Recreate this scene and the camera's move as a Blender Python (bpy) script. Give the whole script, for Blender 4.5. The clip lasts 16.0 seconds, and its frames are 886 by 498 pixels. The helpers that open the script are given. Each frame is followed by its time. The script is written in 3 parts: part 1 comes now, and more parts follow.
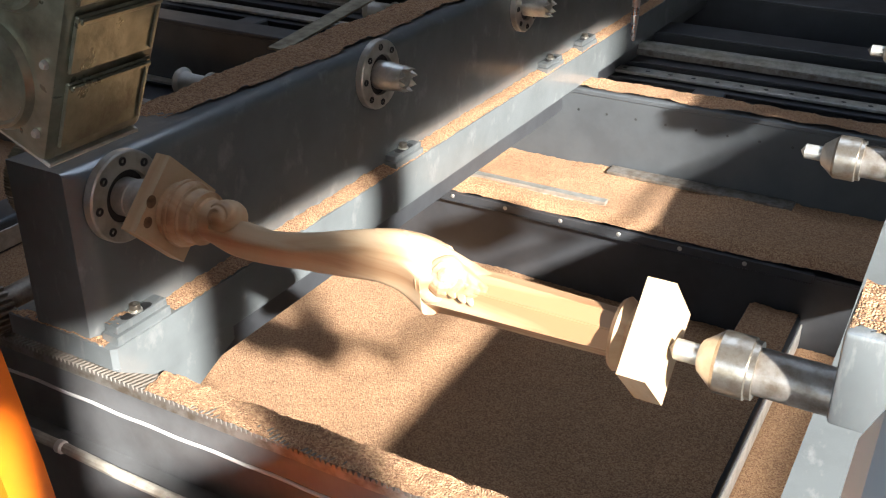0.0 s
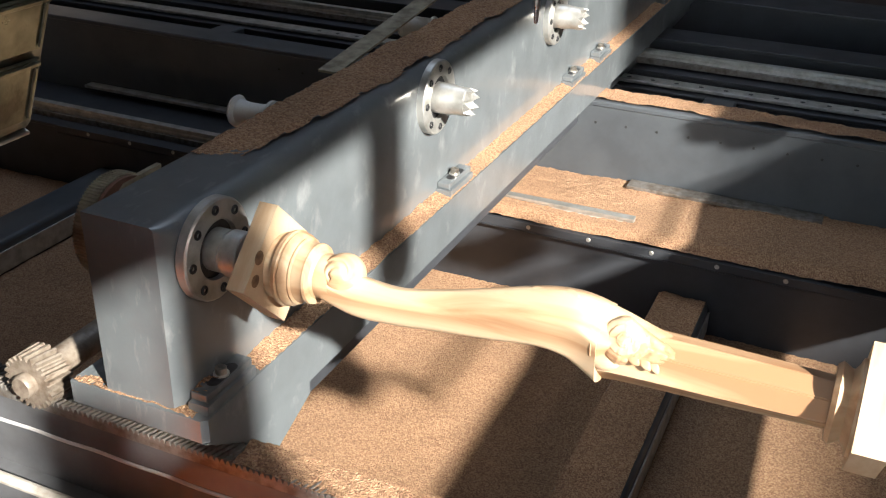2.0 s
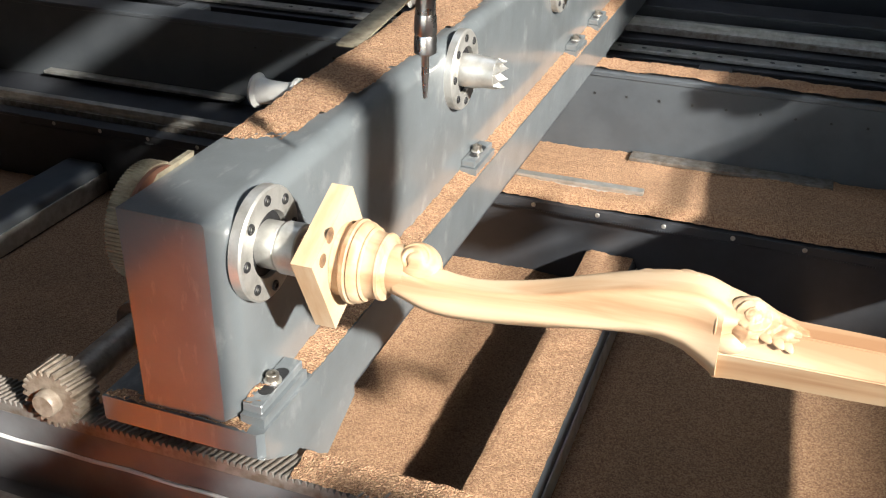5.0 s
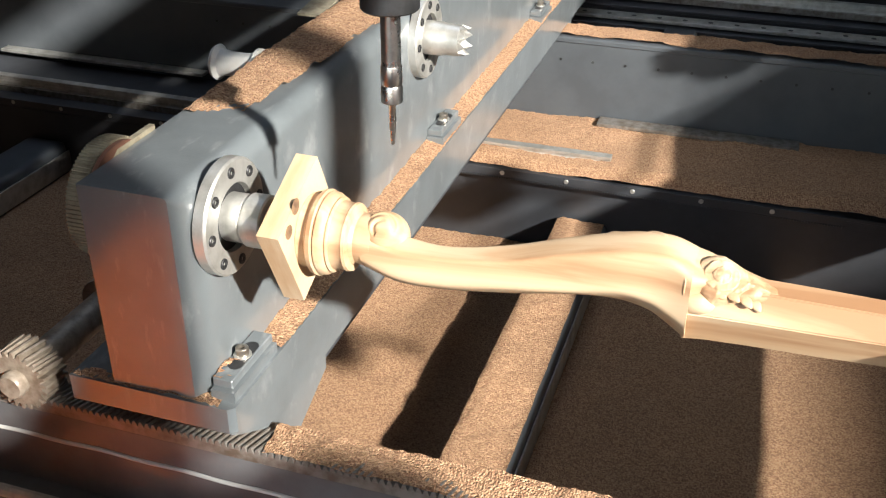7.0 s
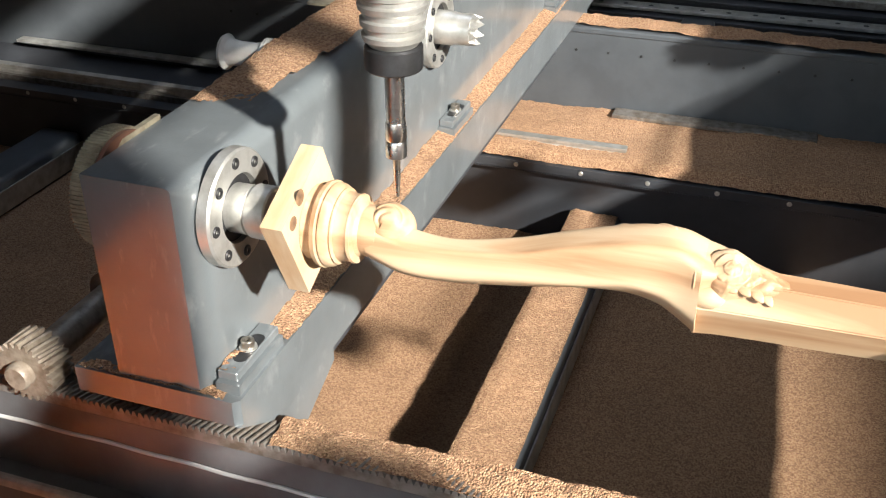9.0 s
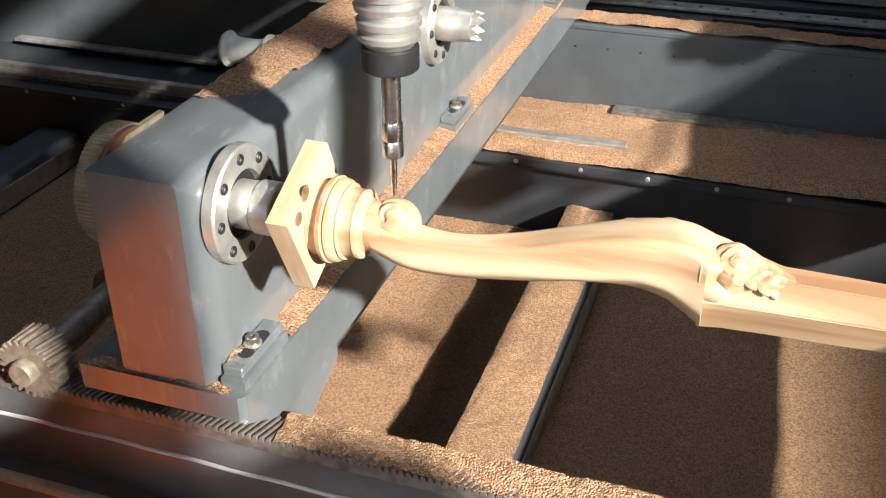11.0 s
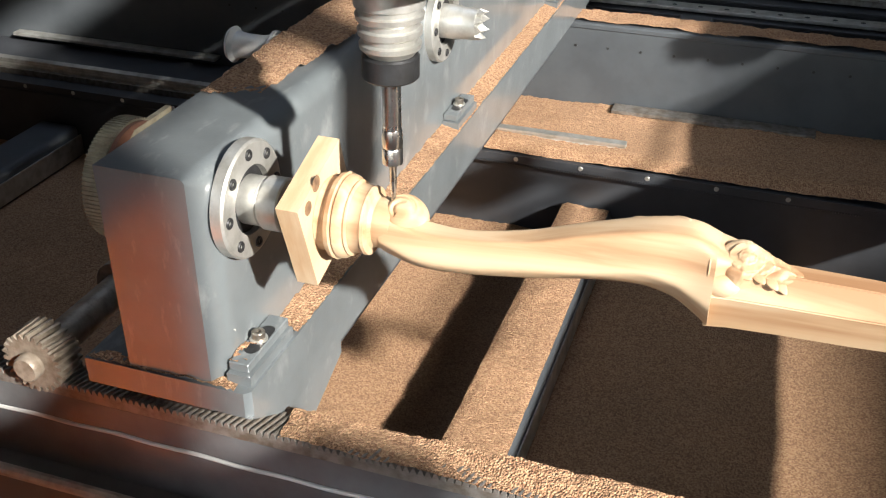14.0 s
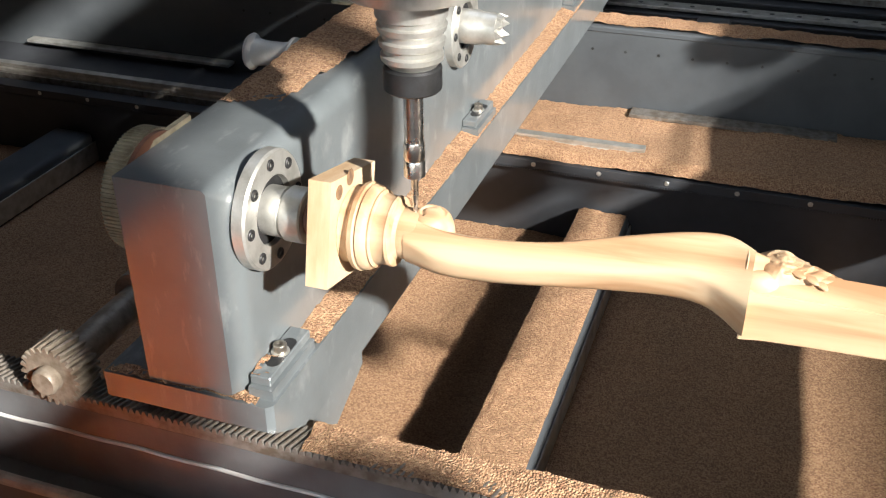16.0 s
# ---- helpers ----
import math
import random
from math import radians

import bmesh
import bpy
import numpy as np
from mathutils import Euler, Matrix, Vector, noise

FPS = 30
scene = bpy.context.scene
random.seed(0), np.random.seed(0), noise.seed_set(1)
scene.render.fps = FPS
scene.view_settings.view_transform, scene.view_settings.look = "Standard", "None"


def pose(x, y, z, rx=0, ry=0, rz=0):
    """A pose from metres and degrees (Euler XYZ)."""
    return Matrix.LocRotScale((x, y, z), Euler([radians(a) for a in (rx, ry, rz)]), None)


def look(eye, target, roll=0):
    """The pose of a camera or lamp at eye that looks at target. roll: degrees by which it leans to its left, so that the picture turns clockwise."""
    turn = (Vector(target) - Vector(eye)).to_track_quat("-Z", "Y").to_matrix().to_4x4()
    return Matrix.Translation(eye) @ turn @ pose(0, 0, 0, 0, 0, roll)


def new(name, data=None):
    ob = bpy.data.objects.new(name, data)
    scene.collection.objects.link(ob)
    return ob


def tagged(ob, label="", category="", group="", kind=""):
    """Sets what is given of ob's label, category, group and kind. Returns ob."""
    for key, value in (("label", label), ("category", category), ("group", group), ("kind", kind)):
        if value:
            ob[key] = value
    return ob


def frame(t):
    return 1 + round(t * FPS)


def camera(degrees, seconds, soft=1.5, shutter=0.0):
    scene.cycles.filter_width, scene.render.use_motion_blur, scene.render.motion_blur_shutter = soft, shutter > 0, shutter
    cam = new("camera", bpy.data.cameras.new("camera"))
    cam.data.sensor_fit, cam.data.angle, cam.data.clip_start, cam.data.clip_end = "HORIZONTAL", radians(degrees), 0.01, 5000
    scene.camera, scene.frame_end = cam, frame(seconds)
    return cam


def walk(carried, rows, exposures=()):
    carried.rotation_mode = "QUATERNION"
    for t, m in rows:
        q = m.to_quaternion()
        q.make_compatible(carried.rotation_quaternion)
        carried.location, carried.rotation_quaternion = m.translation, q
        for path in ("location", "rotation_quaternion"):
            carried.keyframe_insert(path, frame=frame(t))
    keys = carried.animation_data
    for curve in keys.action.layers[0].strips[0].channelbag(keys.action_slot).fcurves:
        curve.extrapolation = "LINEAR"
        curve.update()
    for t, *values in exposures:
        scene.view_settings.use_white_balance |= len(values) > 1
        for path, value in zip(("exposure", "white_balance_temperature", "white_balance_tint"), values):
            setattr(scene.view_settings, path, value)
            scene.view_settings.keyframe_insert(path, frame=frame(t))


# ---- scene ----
cam = camera(47.5, 16.0, soft=1.2)
PATH = [
    (0, (0.821, -0.74, 1.469), (-0.045, 0.818, 0.561), 0.4),
    (0.5, (0.806, -0.74, 1.471), (-0.055, 0.819, 0.562), 0.3),
    (1, (0.741, -0.739, 1.472), (-0.092, 0.835, 0.56), 0.4),
    (1.5, (0.654, -0.735, 1.469), (-0.116, 0.869, 0.556), 1.0),
    (2, (0.569, -0.734, 1.469), (-0.147, 0.895, 0.556), 1.4),
    (2.5, (0.48, -0.733, 1.467), (-0.197, 0.915, 0.556), 1.6),
    (3, (0.408, -0.733, 1.466), (-0.243, 0.925, 0.556), 1.7),
    (3.5, (0.407, -0.731, 1.466), (-0.253, 0.921, 0.552), 1.4),
    (4, (0.413, -0.725, 1.462), (-0.252, 0.925, 0.549), 0.7),
    (4.5, (0.418, -0.712, 1.447), (-0.217, 0.946, 0.528), 0.8),
    (5, (0.421, -0.703, 1.432), (-0.179, 0.951, 0.482), 0.9),
    (7.5, (0.423, -0.696, 1.426), (-0.112, 0.948, 0.42), 0.2),
    (8, (0.424, -0.692, 1.427), (-0.117, 0.944, 0.412), 0.2),
    (8.5, (0.428, -0.69, 1.422), (-0.127, 0.948, 0.415), 0.2),
    (9, (0.429, -0.685, 1.42), (-0.14, 0.943, 0.408), -0.1),
    (11.5, (0.417, -0.69, 1.418), (-0.143, 0.939, 0.4), -0.2),
    (12, (0.403, -0.69, 1.419), (-0.148, 0.938, 0.396), 0.1),
    (12.5, (0.395, -0.691, 1.419), (-0.157, 0.937, 0.396), 0.1),
    (13, (0.4, -0.693, 1.418), (-0.155, 0.934, 0.396), 0.1),
    (13.5, (0.396, -0.695, 1.418), (-0.161, 0.933, 0.399), 0.1),
    (14, (0.412, -0.696, 1.418), (-0.137, 0.936, 0.4), 0.4),
    (14.5, (0.398, -0.697, 1.418), (-0.152, 0.936, 0.404), 0.2),
    (15, (0.392, -0.694, 1.419), (-0.17, 0.935, 0.403), 0.2),
    (15.5, (0.401, -0.694, 1.419), (-0.17, 0.934, 0.408), -0.2),
    (16, (0.394, -0.682, 1.415), (-0.176, 0.945, 0.402), -0.2),
]
walk(cam, [(t, look(eye, target, roll)) for t, eye, target, roll in PATH],
     exposures=[(0, 2.30), (1.0, 2.20), (1.5, 2.06), (2.0, 1.92), (2.5, 1.78), (3.5, 1.68), (5.0, 1.63), (9.0, 1.62), (12.5, 1.55), (16.0, 1.53)])

# ---- world, sun, exposure ----
SUN = Vector((-0.143, 0.089, -0.090)).normalized()      # the way the sunlight travels
world = bpy.data.worlds.new("world")
scene.world = world
world.use_nodes = True
wn = world.node_tree
sky = wn.nodes.new("ShaderNodeTexSky")
sky.sky_type, sky.sun_disc = 'NISHITA', False
sky.sun_elevation = math.asin(-SUN.z)
sky.sun_rotation = math.atan2(-SUN.x, -SUN.y)
wn.nodes["Background"].inputs[1].default_value = 0.15
wn.links.new(sky.outputs[0], wn.nodes["Background"].inputs[0])
sun = new("sun", bpy.data.lights.new("sun", 'SUN'))
sun.data.energy, sun.data.angle, sun.data.color = 5.0, radians(1.9), (1.0, 0.965, 0.91)
sun.matrix_world = look((4, -3, 4), Vector((4, -3, 4)) + SUN)
# added fill lamp behind the camera, no seen source
south_fill = new("south_fill_light", bpy.data.lights.new("south_fill_light", 'AREA'))
south_fill.data.shape, south_fill.data.size, south_fill.data.size_y, south_fill.data.energy, south_fill.data.color = 'RECTANGLE', 5.8, 4.0, 28, (0.88, 0.93, 1.0)
# added overhead fill lamp in the unseen ceiling
top_fill = new("top_fill_light", bpy.data.lights.new("top_fill_light", 'AREA'))
top_fill.data.shape, top_fill.data.size, top_fill.data.size_y, top_fill.data.energy, top_fill.data.color = 'RECTANGLE', 3.0, 2.4, 8, (0.85, 0.93, 1.0)
top_fill.matrix_world = look((-0.5, 2.2, 4.95), (-0.5, 2.2, 0))
south_fill.matrix_world = look((-0.5, -5.95, 2.1), (-0.5, 0, 2.1))


# ---- materials ----
def material(name, base, rough=0.5, metal=0.0, second=None, scale=30.0, bump=0.0, bump_scale=300.0, rough_var=0.1,
             coat=0.0, stretch=(1, 1, 1), mix_at=(0.4, 0.65)):
    m = bpy.data.materials.new(name)
    m.use_nodes = True
    t = m.node_tree
    b = t.nodes["Principled BSDF"]
    b.inputs["Metallic"].default_value = metal
    b.inputs["Coat Weight"].default_value = coat
    co = t.nodes.new("ShaderNodeTexCoord")
    mp = t.nodes.new("ShaderNodeMapping")
    mp.inputs["Scale"].default_value = stretch
    t.links.new(co.outputs["Object"], mp.inputs[0])
    n1 = t.nodes.new("ShaderNodeTexNoise")
    n1.inputs["Scale"].default_value, n1.inputs["Detail"].default_value, n1.inputs["Roughness"].default_value = scale, 6, 0.6
    t.links.new(mp.outputs[0], n1.inputs["Vector"])
    ramp = t.nodes.new("ShaderNodeValToRGB")
    second = second or tuple(c * 0.8 for c in base)
    ramp.color_ramp.elements[0].position, ramp.color_ramp.elements[1].position = mix_at
    ramp.color_ramp.elements[0].color, ramp.color_ramp.elements[1].color = (*base, 1), (*second, 1)
    t.links.new(n1.outputs[0], ramp.inputs[0])
    t.links.new(ramp.outputs[0], b.inputs["Base Color"])
    mr = t.nodes.new("ShaderNodeMapRange")
    mr.inputs["To Min"].default_value, mr.inputs["To Max"].default_value = max(0.03, rough - rough_var), min(1, rough + rough_var)
    t.links.new(n1.outputs[0], mr.inputs[0])
    t.links.new(mr.outputs[0], b.inputs["Roughness"])
    if bump:
        n2 = t.nodes.new("ShaderNodeTexNoise")
        n2.inputs["Scale"].default_value, n2.inputs["Detail"].default_value = bump_scale, 3
        t.links.new(mp.outputs[0], n2.inputs["Vector"])
        bp = t.nodes.new("ShaderNodeBump")
        bp.inputs["Strength"].default_value, bp.inputs["Distance"].default_value = bump, 0.001
        t.links.new(n2.outputs[0], bp.inputs["Height"])
        t.links.new(bp.outputs[0], b.inputs["Normal"])
    return m


def chip_material(name):
    """Reddish tan planer chips, each grain of its own tone."""
    m = bpy.data.materials.new(name)
    m.use_nodes = True
    t = m.node_tree
    b = t.nodes["Principled BSDF"]
    b.inputs["Roughness"].default_value = 0.85
    co = t.nodes.new("ShaderNodeTexCoord")
    v = t.nodes.new("ShaderNodeTexVoronoi")
    v.inputs["Scale"].default_value = 460
    t.links.new(co.outputs["Object"], v.inputs["Vector"])
    sep = t.nodes.new("ShaderNodeSeparateColor")
    t.links.new(v.outputs["Color"], sep.inputs[0])
    r = t.nodes.new("ShaderNodeValToRGB")
    e = r.color_ramp.elements
    e[0].position, e[0].color = 0.0, (0.215, 0.105, 0.054, 1)
    e[1].position, e[1].color = 1.0, (0.50, 0.310, 0.175, 1)
    k = e.new(0.45)
    k.color = (0.345, 0.195, 0.103, 1)
    t.links.new(sep.outputs[0], r.inputs[0])
    n = t.nodes.new("ShaderNodeTexNoise")
    n.inputs["Scale"].default_value, n.inputs["Detail"].default_value = 9, 5
    t.links.new(co.outputs["Object"], n.inputs["Vector"])
    mr = t.nodes.new("ShaderNodeMapRange")
    mr.inputs["To Min"].default_value, mr.inputs["To Max"].default_value = 0.75, 1.2
    t.links.new(n.outputs[0], mr.inputs[0])
    mx = t.nodes.new("ShaderNodeVectorMath")
    mx.operation = 'SCALE'
    t.links.new(r.outputs[0], mx.inputs[0])
    t.links.new(mr.outputs[0], mx.inputs["Scale"])
    t.links.new(mx.outputs[0], b.inputs["Base Color"])
    bp = t.nodes.new("ShaderNodeBump")
    bp.inputs["Strength"].default_value, bp.inputs["Distance"].default_value = 0.9, 0.0032
    bp.invert = True
    t.links.new(v.outputs["Distance"], bp.inputs["Height"])
    t.links.new(bp.outputs[0], b.inputs["Normal"])
    return m


def wood_material(name, shift=0.0):
    """Pale limewood with brown streaks along the blank."""
    m = bpy.data.materials.new(name)
    m.use_nodes = True
    t = m.node_tree
    b = t.nodes["Principled BSDF"]
    b.inputs["Roughness"].default_value = 0.55
    co = t.nodes.new("ShaderNodeTexCoord")
    mp = t.nodes.new("ShaderNodeMapping")
    mp.inputs["Scale"].default_value = (2.4, 26, 26)
    t.links.new(co.outputs["Object"], mp.inputs[0])
    n = t.nodes.new("ShaderNodeTexNoise")
    n.inputs["Scale"].default_value, n.inputs["Detail"].default_value, n.inputs["Distortion"].default_value = 1.2, 8, 0.8
    t.links.new(mp.outputs[0], n.inputs["Vector"])
    r = t.nodes.new("ShaderNodeValToRGB")
    e = r.color_ramp.elements
    e[0].position, e[0].color = 0.40 - shift, (0.485, 0.355, 0.225, 1)
    e[1].position, e[1].color = 0.68 - shift, (0.31, 0.165, 0.08, 1)
    k = e.new(0.52 - shift)
    k.color = (0.43, 0.280, 0.158, 1)
    t.links.new(n.outputs[0], r.inputs[0])
    t.links.new(r.outputs[0], b.inputs["Base Color"])
    mp2 = t.nodes.new("ShaderNodeMapping")
    mp2.inputs["Scale"].default_value = (60, 500, 500)
    t.links.new(co.outputs["Object"], mp2.inputs[0])
    n2 = t.nodes.new("ShaderNodeTexNoise")
    n2.inputs["Scale"].default_value = 1.0
    t.links.new(mp2.outputs[0], n2.inputs["Vector"])
    bp = t.nodes.new("ShaderNodeBump")
    bp.inputs["Strength"].default_value, bp.inputs["Distance"].default_value = 0.15, 0.0006
    t.links.new(n2.outputs[0], bp.inputs["Height"])
    t.links.new(bp.outputs[0], b.inputs["Normal"])
    return m


PAINT = material("grey_paint", (0.127, 0.142, 0.147), 0.36, 0.0, (0.106, 0.118, 0.122), 14, 0.12, 500, 0.08, coat=0.55)
def scuffed(m, pale, coat_rough):
    """Rubbed pale marks and a glossy coat on a painted surface."""
    t = m.node_tree
    b = t.nodes["Principled BSDF"]
    b.inputs["Coat Weight"].default_value, b.inputs["Coat Roughness"].default_value, b.inputs["Coat IOR"].default_value = 1.0, coat_rough, 1.6
    co = t.nodes.new("ShaderNodeTexCoord")
    mp = t.nodes.new("ShaderNodeMapping")
    mp.inputs["Scale"].default_value, mp.inputs["Rotation"].default_value = (26, 11, 7), (0.3, 0.2, 0.5)
    t.links.new(co.outputs["Object"], mp.inputs[0])
    n = t.nodes.new("ShaderNodeTexNoise")
    n.inputs["Scale"].default_value, n.inputs["Detail"].default_value, n.inputs["Roughness"].default_value = 2.2, 9, 0.62
    t.links.new(mp.outputs[0], n.inputs["Vector"])
    mr = t.nodes.new("ShaderNodeMapRange")
    mr.inputs["From Min"].default_value, mr.inputs["From Max"].default_value, mr.inputs["To Max"].default_value = 0.56, 0.74, 0.75
    t.links.new(n.outputs[0], mr.inputs[0])
    mx = t.nodes.new("ShaderNodeMix")
    mx.data_type = 'RGBA'
    t.links.new(mr.outputs[0], mx.inputs[0])
    old = b.inputs["Base Color"].links[0].from_socket
    t.links.new(old, mx.inputs[6])
    mx.inputs[7].default_value = (*pale, 1)
    t.links.new(mx.outputs[2], b.inputs["Base Color"])


scuffed(PAINT, (0.26, 0.27, 0.265), 0.16)
RAILPAINT = material("worn_rail_paint", (0.105, 0.108, 0.112), 0.40, 0.0, (0.080, 0.080, 0.082), 18, 0.15, 400, 0.1, coat=0.2)
BEDPAINT = material("bed_paint", (0.070, 0.078, 0.085), 0.42, 0.0, (0.055, 0.061, 0.067), 10, 0.12, 400)
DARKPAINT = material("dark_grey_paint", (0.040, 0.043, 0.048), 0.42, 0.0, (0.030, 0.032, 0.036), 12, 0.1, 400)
STEEL = material("machined_steel", (0.60, 0.59, 0.55), 0.40, 0.75, (0.42, 0.41, 0.37), 40, 0.15, 250, 0.1)
TOOLSTEEL = material("ground_tool_steel", (0.64, 0.63, 0.61), 0.28, 1.0, (0.42, 0.41, 0.40), 60, 0.05, 300, 0.06)
BLACKSTEEL = material("blackened_steel", (0.05, 0.05, 0.052), 0.4, 0.6, (0.03, 0.03, 0.03), 50, 0.2, 300)
SHAFTSTEEL = material("turned_shaft_steel", (0.42, 0.39, 0.34), 0.34, 0.9, (0.26, 0.22, 0.17), 70, 0.2, 250, 0.1)
RACKSTEEL = material("oily_rack_steel", (0.24, 0.225, 0.205), 0.42, 0.5, (0.13, 0.105, 0.08), 60, 0.25, 300)
WORNSTEEL = material("worn_gear_steel", (0.25, 0.21, 0.165), 0.48, 0.25, (0.14, 0.105, 0.075), 70, 0.3, 300)
CHIPS = chip_material("wood_chips")
WOOD = wood_material("limewood")
# browner streaks: the post's stain plus its lower facet's shade in the colour
POSTWOOD = wood_material("limewood_post", 0.09)
WOODBARE = material("glued_board_wood", (0.52, 0.39, 0.255), 0.6, 0.0, (0.43, 0.285, 0.16), 9, 0.2, 300, stretch=(6, 1, 1))
DARKWOOD = material("broken_grain", (0.20, 0.12, 0.06), 0.8, 0.0, (0.10, 0.055, 0.03), 90, 0.5, 300)
ORANGE = material("orange_paint", (0.80, 0.175, 0.008), 0.35, 0.0, (0.72, 0.14, 0.008), 20, 0.05, 300, coat=0.3)
MOTOR = material("dusty_motor_casing", (0.27, 0.275, 0.21), 0.30, 0.7, (0.12, 0.11, 0.08), 26, 0.4, 120)
PLASTIC = material("white_plastic", (0.60, 0.60, 0.57), 0.45, 0.0, (0.48, 0.47, 0.43), 20)
CABLE = material("grey_hose", (0.45, 0.43, 0.38), 0.5, 0.0, (0.3, 0.27, 0.22), 40)
BELT = material("dusty_belt", (0.30, 0.27, 0.19), 0.7, 0.0, (0.15, 0.12, 0.08), 40, 0.3, 200)
LIGHTGREY = material("light_grey_paint", (0.62, 0.62, 0.60), 0.4, 0.0, (0.52, 0.52, 0.50), 15)
CONCRETE = material("dusty_concrete", (0.10, 0.075, 0.06), 0.85, 0.0, (0.06, 0.045, 0.035), 6, 0.4, 80)
PLASTER = material("hall_wall", (0.16, 0.13, 0.11), 0.85, 0.0, (0.11, 0.09, 0.075), 2, 0.2, 40)
BROWN = material("red_oxide_plate", (0.16, 0.07, 0.04), 0.6, 0.0, (0.10, 0.045, 0.03), 20, 0.2, 200)


# ---- building helpers ----
def add_box(bm, lo, hi, bevel=0.0, segs=1):
    v = [bm.verts.new((x, y, z)) for x in (lo[0], hi[0]) for y in (lo[1], hi[1]) for z in (lo[2], hi[2])]
    fs = [bm.faces.new([v[i] for i in q]) for q in
          ((0, 1, 3, 2), (4, 6, 7, 5), (0, 4, 5, 1), (2, 3, 7, 6), (0, 2, 6, 4), (1, 5, 7, 3))]
    if bevel:
        es = list({e for f in fs for e in f.edges})
        bmesh.ops.bevel(bm, geom=es, offset=bevel, segments=segs, affect='EDGES', profile=0.5)
    return bm


def box(lo, hi, bevel=0.0, segs=1):
    return add_box(bmesh.new(), lo, hi, bevel, segs)


AXES = {'x': Matrix(((0, 0, 1), (1, 0, 0), (0, 1, 0))), 'y': Matrix(((1, 0, 0), (0, 0, 1), (0, -1, 0))), 'z': Matrix.Identity(3)}


def add_lathe(bm, prof, axis='x', at=(0, 0, 0), n=40):
    """A turned body: prof is a list of (place along the axis, radius)."""
    A, o = AXES[axis], Vector(at)
    if axis == 'y':
        A = Matrix(((1, 0, 0), (0, 0, 1), (0, 1, 0)))
    rings = []
    for s, r in prof:
        if r <= 1e-6:
            rings.append([bm.verts.new(o + A @ Vector((0, 0, s)))])
        else:
            rings.append([bm.verts.new(o + A @ Vector((r * math.cos(2 * math.pi * i / n), r * math.sin(2 * math.pi * i / n), s))) for i in range(n)])
    for a, b in zip(rings, rings[1:]):
        for i in range(n):
            j = (i + 1) % n
            q = [a[i % len(a)], a[j % len(a)], b[j % len(b)], b[i % len(b)]]
            q = list(dict.fromkeys(q))
            if len(q) > 2:
                bm.faces.new(q)
    for ring in (rings[0], rings[-1]):
        if len(ring) > 2:
            bm.faces.new(ring)
    return bm


def lathe(prof, axis='x', at=(0, 0, 0), n=40):
    return add_lathe(bmesh.new(), prof, axis, at, n)


def add_prism(bm, outline, lo, hi, axis='y'):
    """An outline of two coordinates drawn out along an axis."""
    def place(a, b, s):
        return {'x': (s, a, b), 'y': (a, s, b), 'z': (a, b, s)}[axis]
    A = [bm.verts.new(place(a, b, lo)) for a, b in outline]
    B = [bm.verts.new(place(a, b, hi)) for a, b in outline]
    n = len(outline)
    for i in range(n):
        bm.faces.new([A[i], A[(i + 1) % n], B[(i + 1) % n], B[i]])
    bm.faces.new(A), bm.faces.new(B[::-1])
    return bm


def prism(outline, lo, hi, axis='y'):
    return add_prism(bmesh.new(), outline, lo, hi, axis)


def tube(points, r, n=10):
    bm = bmesh.new()
    pts = [Vector(p) for p in points]
    rings = []
    for i, p in enumerate(pts):
        d = (pts[min(i + 1, len(pts) - 1)] - pts[max(i - 1, 0)]).normalized()
        u = d.cross(Vector((0.13, 0.2, 1))).normalized()
        w = d.cross(u)
        rings.append([bm.verts.new(p + r * (math.cos(2 * math.pi * k / n) * u + math.sin(2 * math.pi * k / n) * w)) for k in range(n)])
    for a, b in zip(rings, rings[1:]):
        for k in range(n):
            bm.faces.new([a[k], a[(k + 1) % n], b[(k + 1) % n], b[k]])
    bm.faces.new(rings[0]), bm.faces.new(rings[-1])
    return bm


def mesh_of(name, bm, mat, smooth=35):
    bmesh.ops.recalc_face_normals(bm, faces=bm.faces)
    me = bpy.data.meshes.new(name)
    if smooth:
        lim = radians(smooth)
        for f in bm.faces:
            f.smooth = True
        for e in bm.edges:
            if len(e.link_faces) == 2 and e.calc_face_angle(0) > lim:
                e.smooth = False
    bm.to_mesh(me)
    bm.free()
    me.materials.append(mat)
    return me


def thing(name, label, category, m=None, group="", kind=""):
    ob = new(name)
    ob.matrix_basis = m or Matrix.Identity(4)
    return tagged(ob, label, category, group, kind)


def part(name, bm, mat, parent, label="", smooth=35, m=None):
    ob = new(name, mesh_of(name, bm, mat, smooth))
    ob.parent = parent
    if m:
        ob.matrix_basis = m
    return tagged(ob, label)


def solid(name, bm, mat, label, category, group="", kind="", smooth=35, m=None):
    ob = new(name, mesh_of(name, bm, mat, smooth))
    if m:
        ob.matrix_basis = m
    return tagged(ob, label, category, group, kind)


def fbm(x, y, s):
    return noise.fractal(Vector((x * s, y * s, 3.7)), 1.0, 2.0, 4)


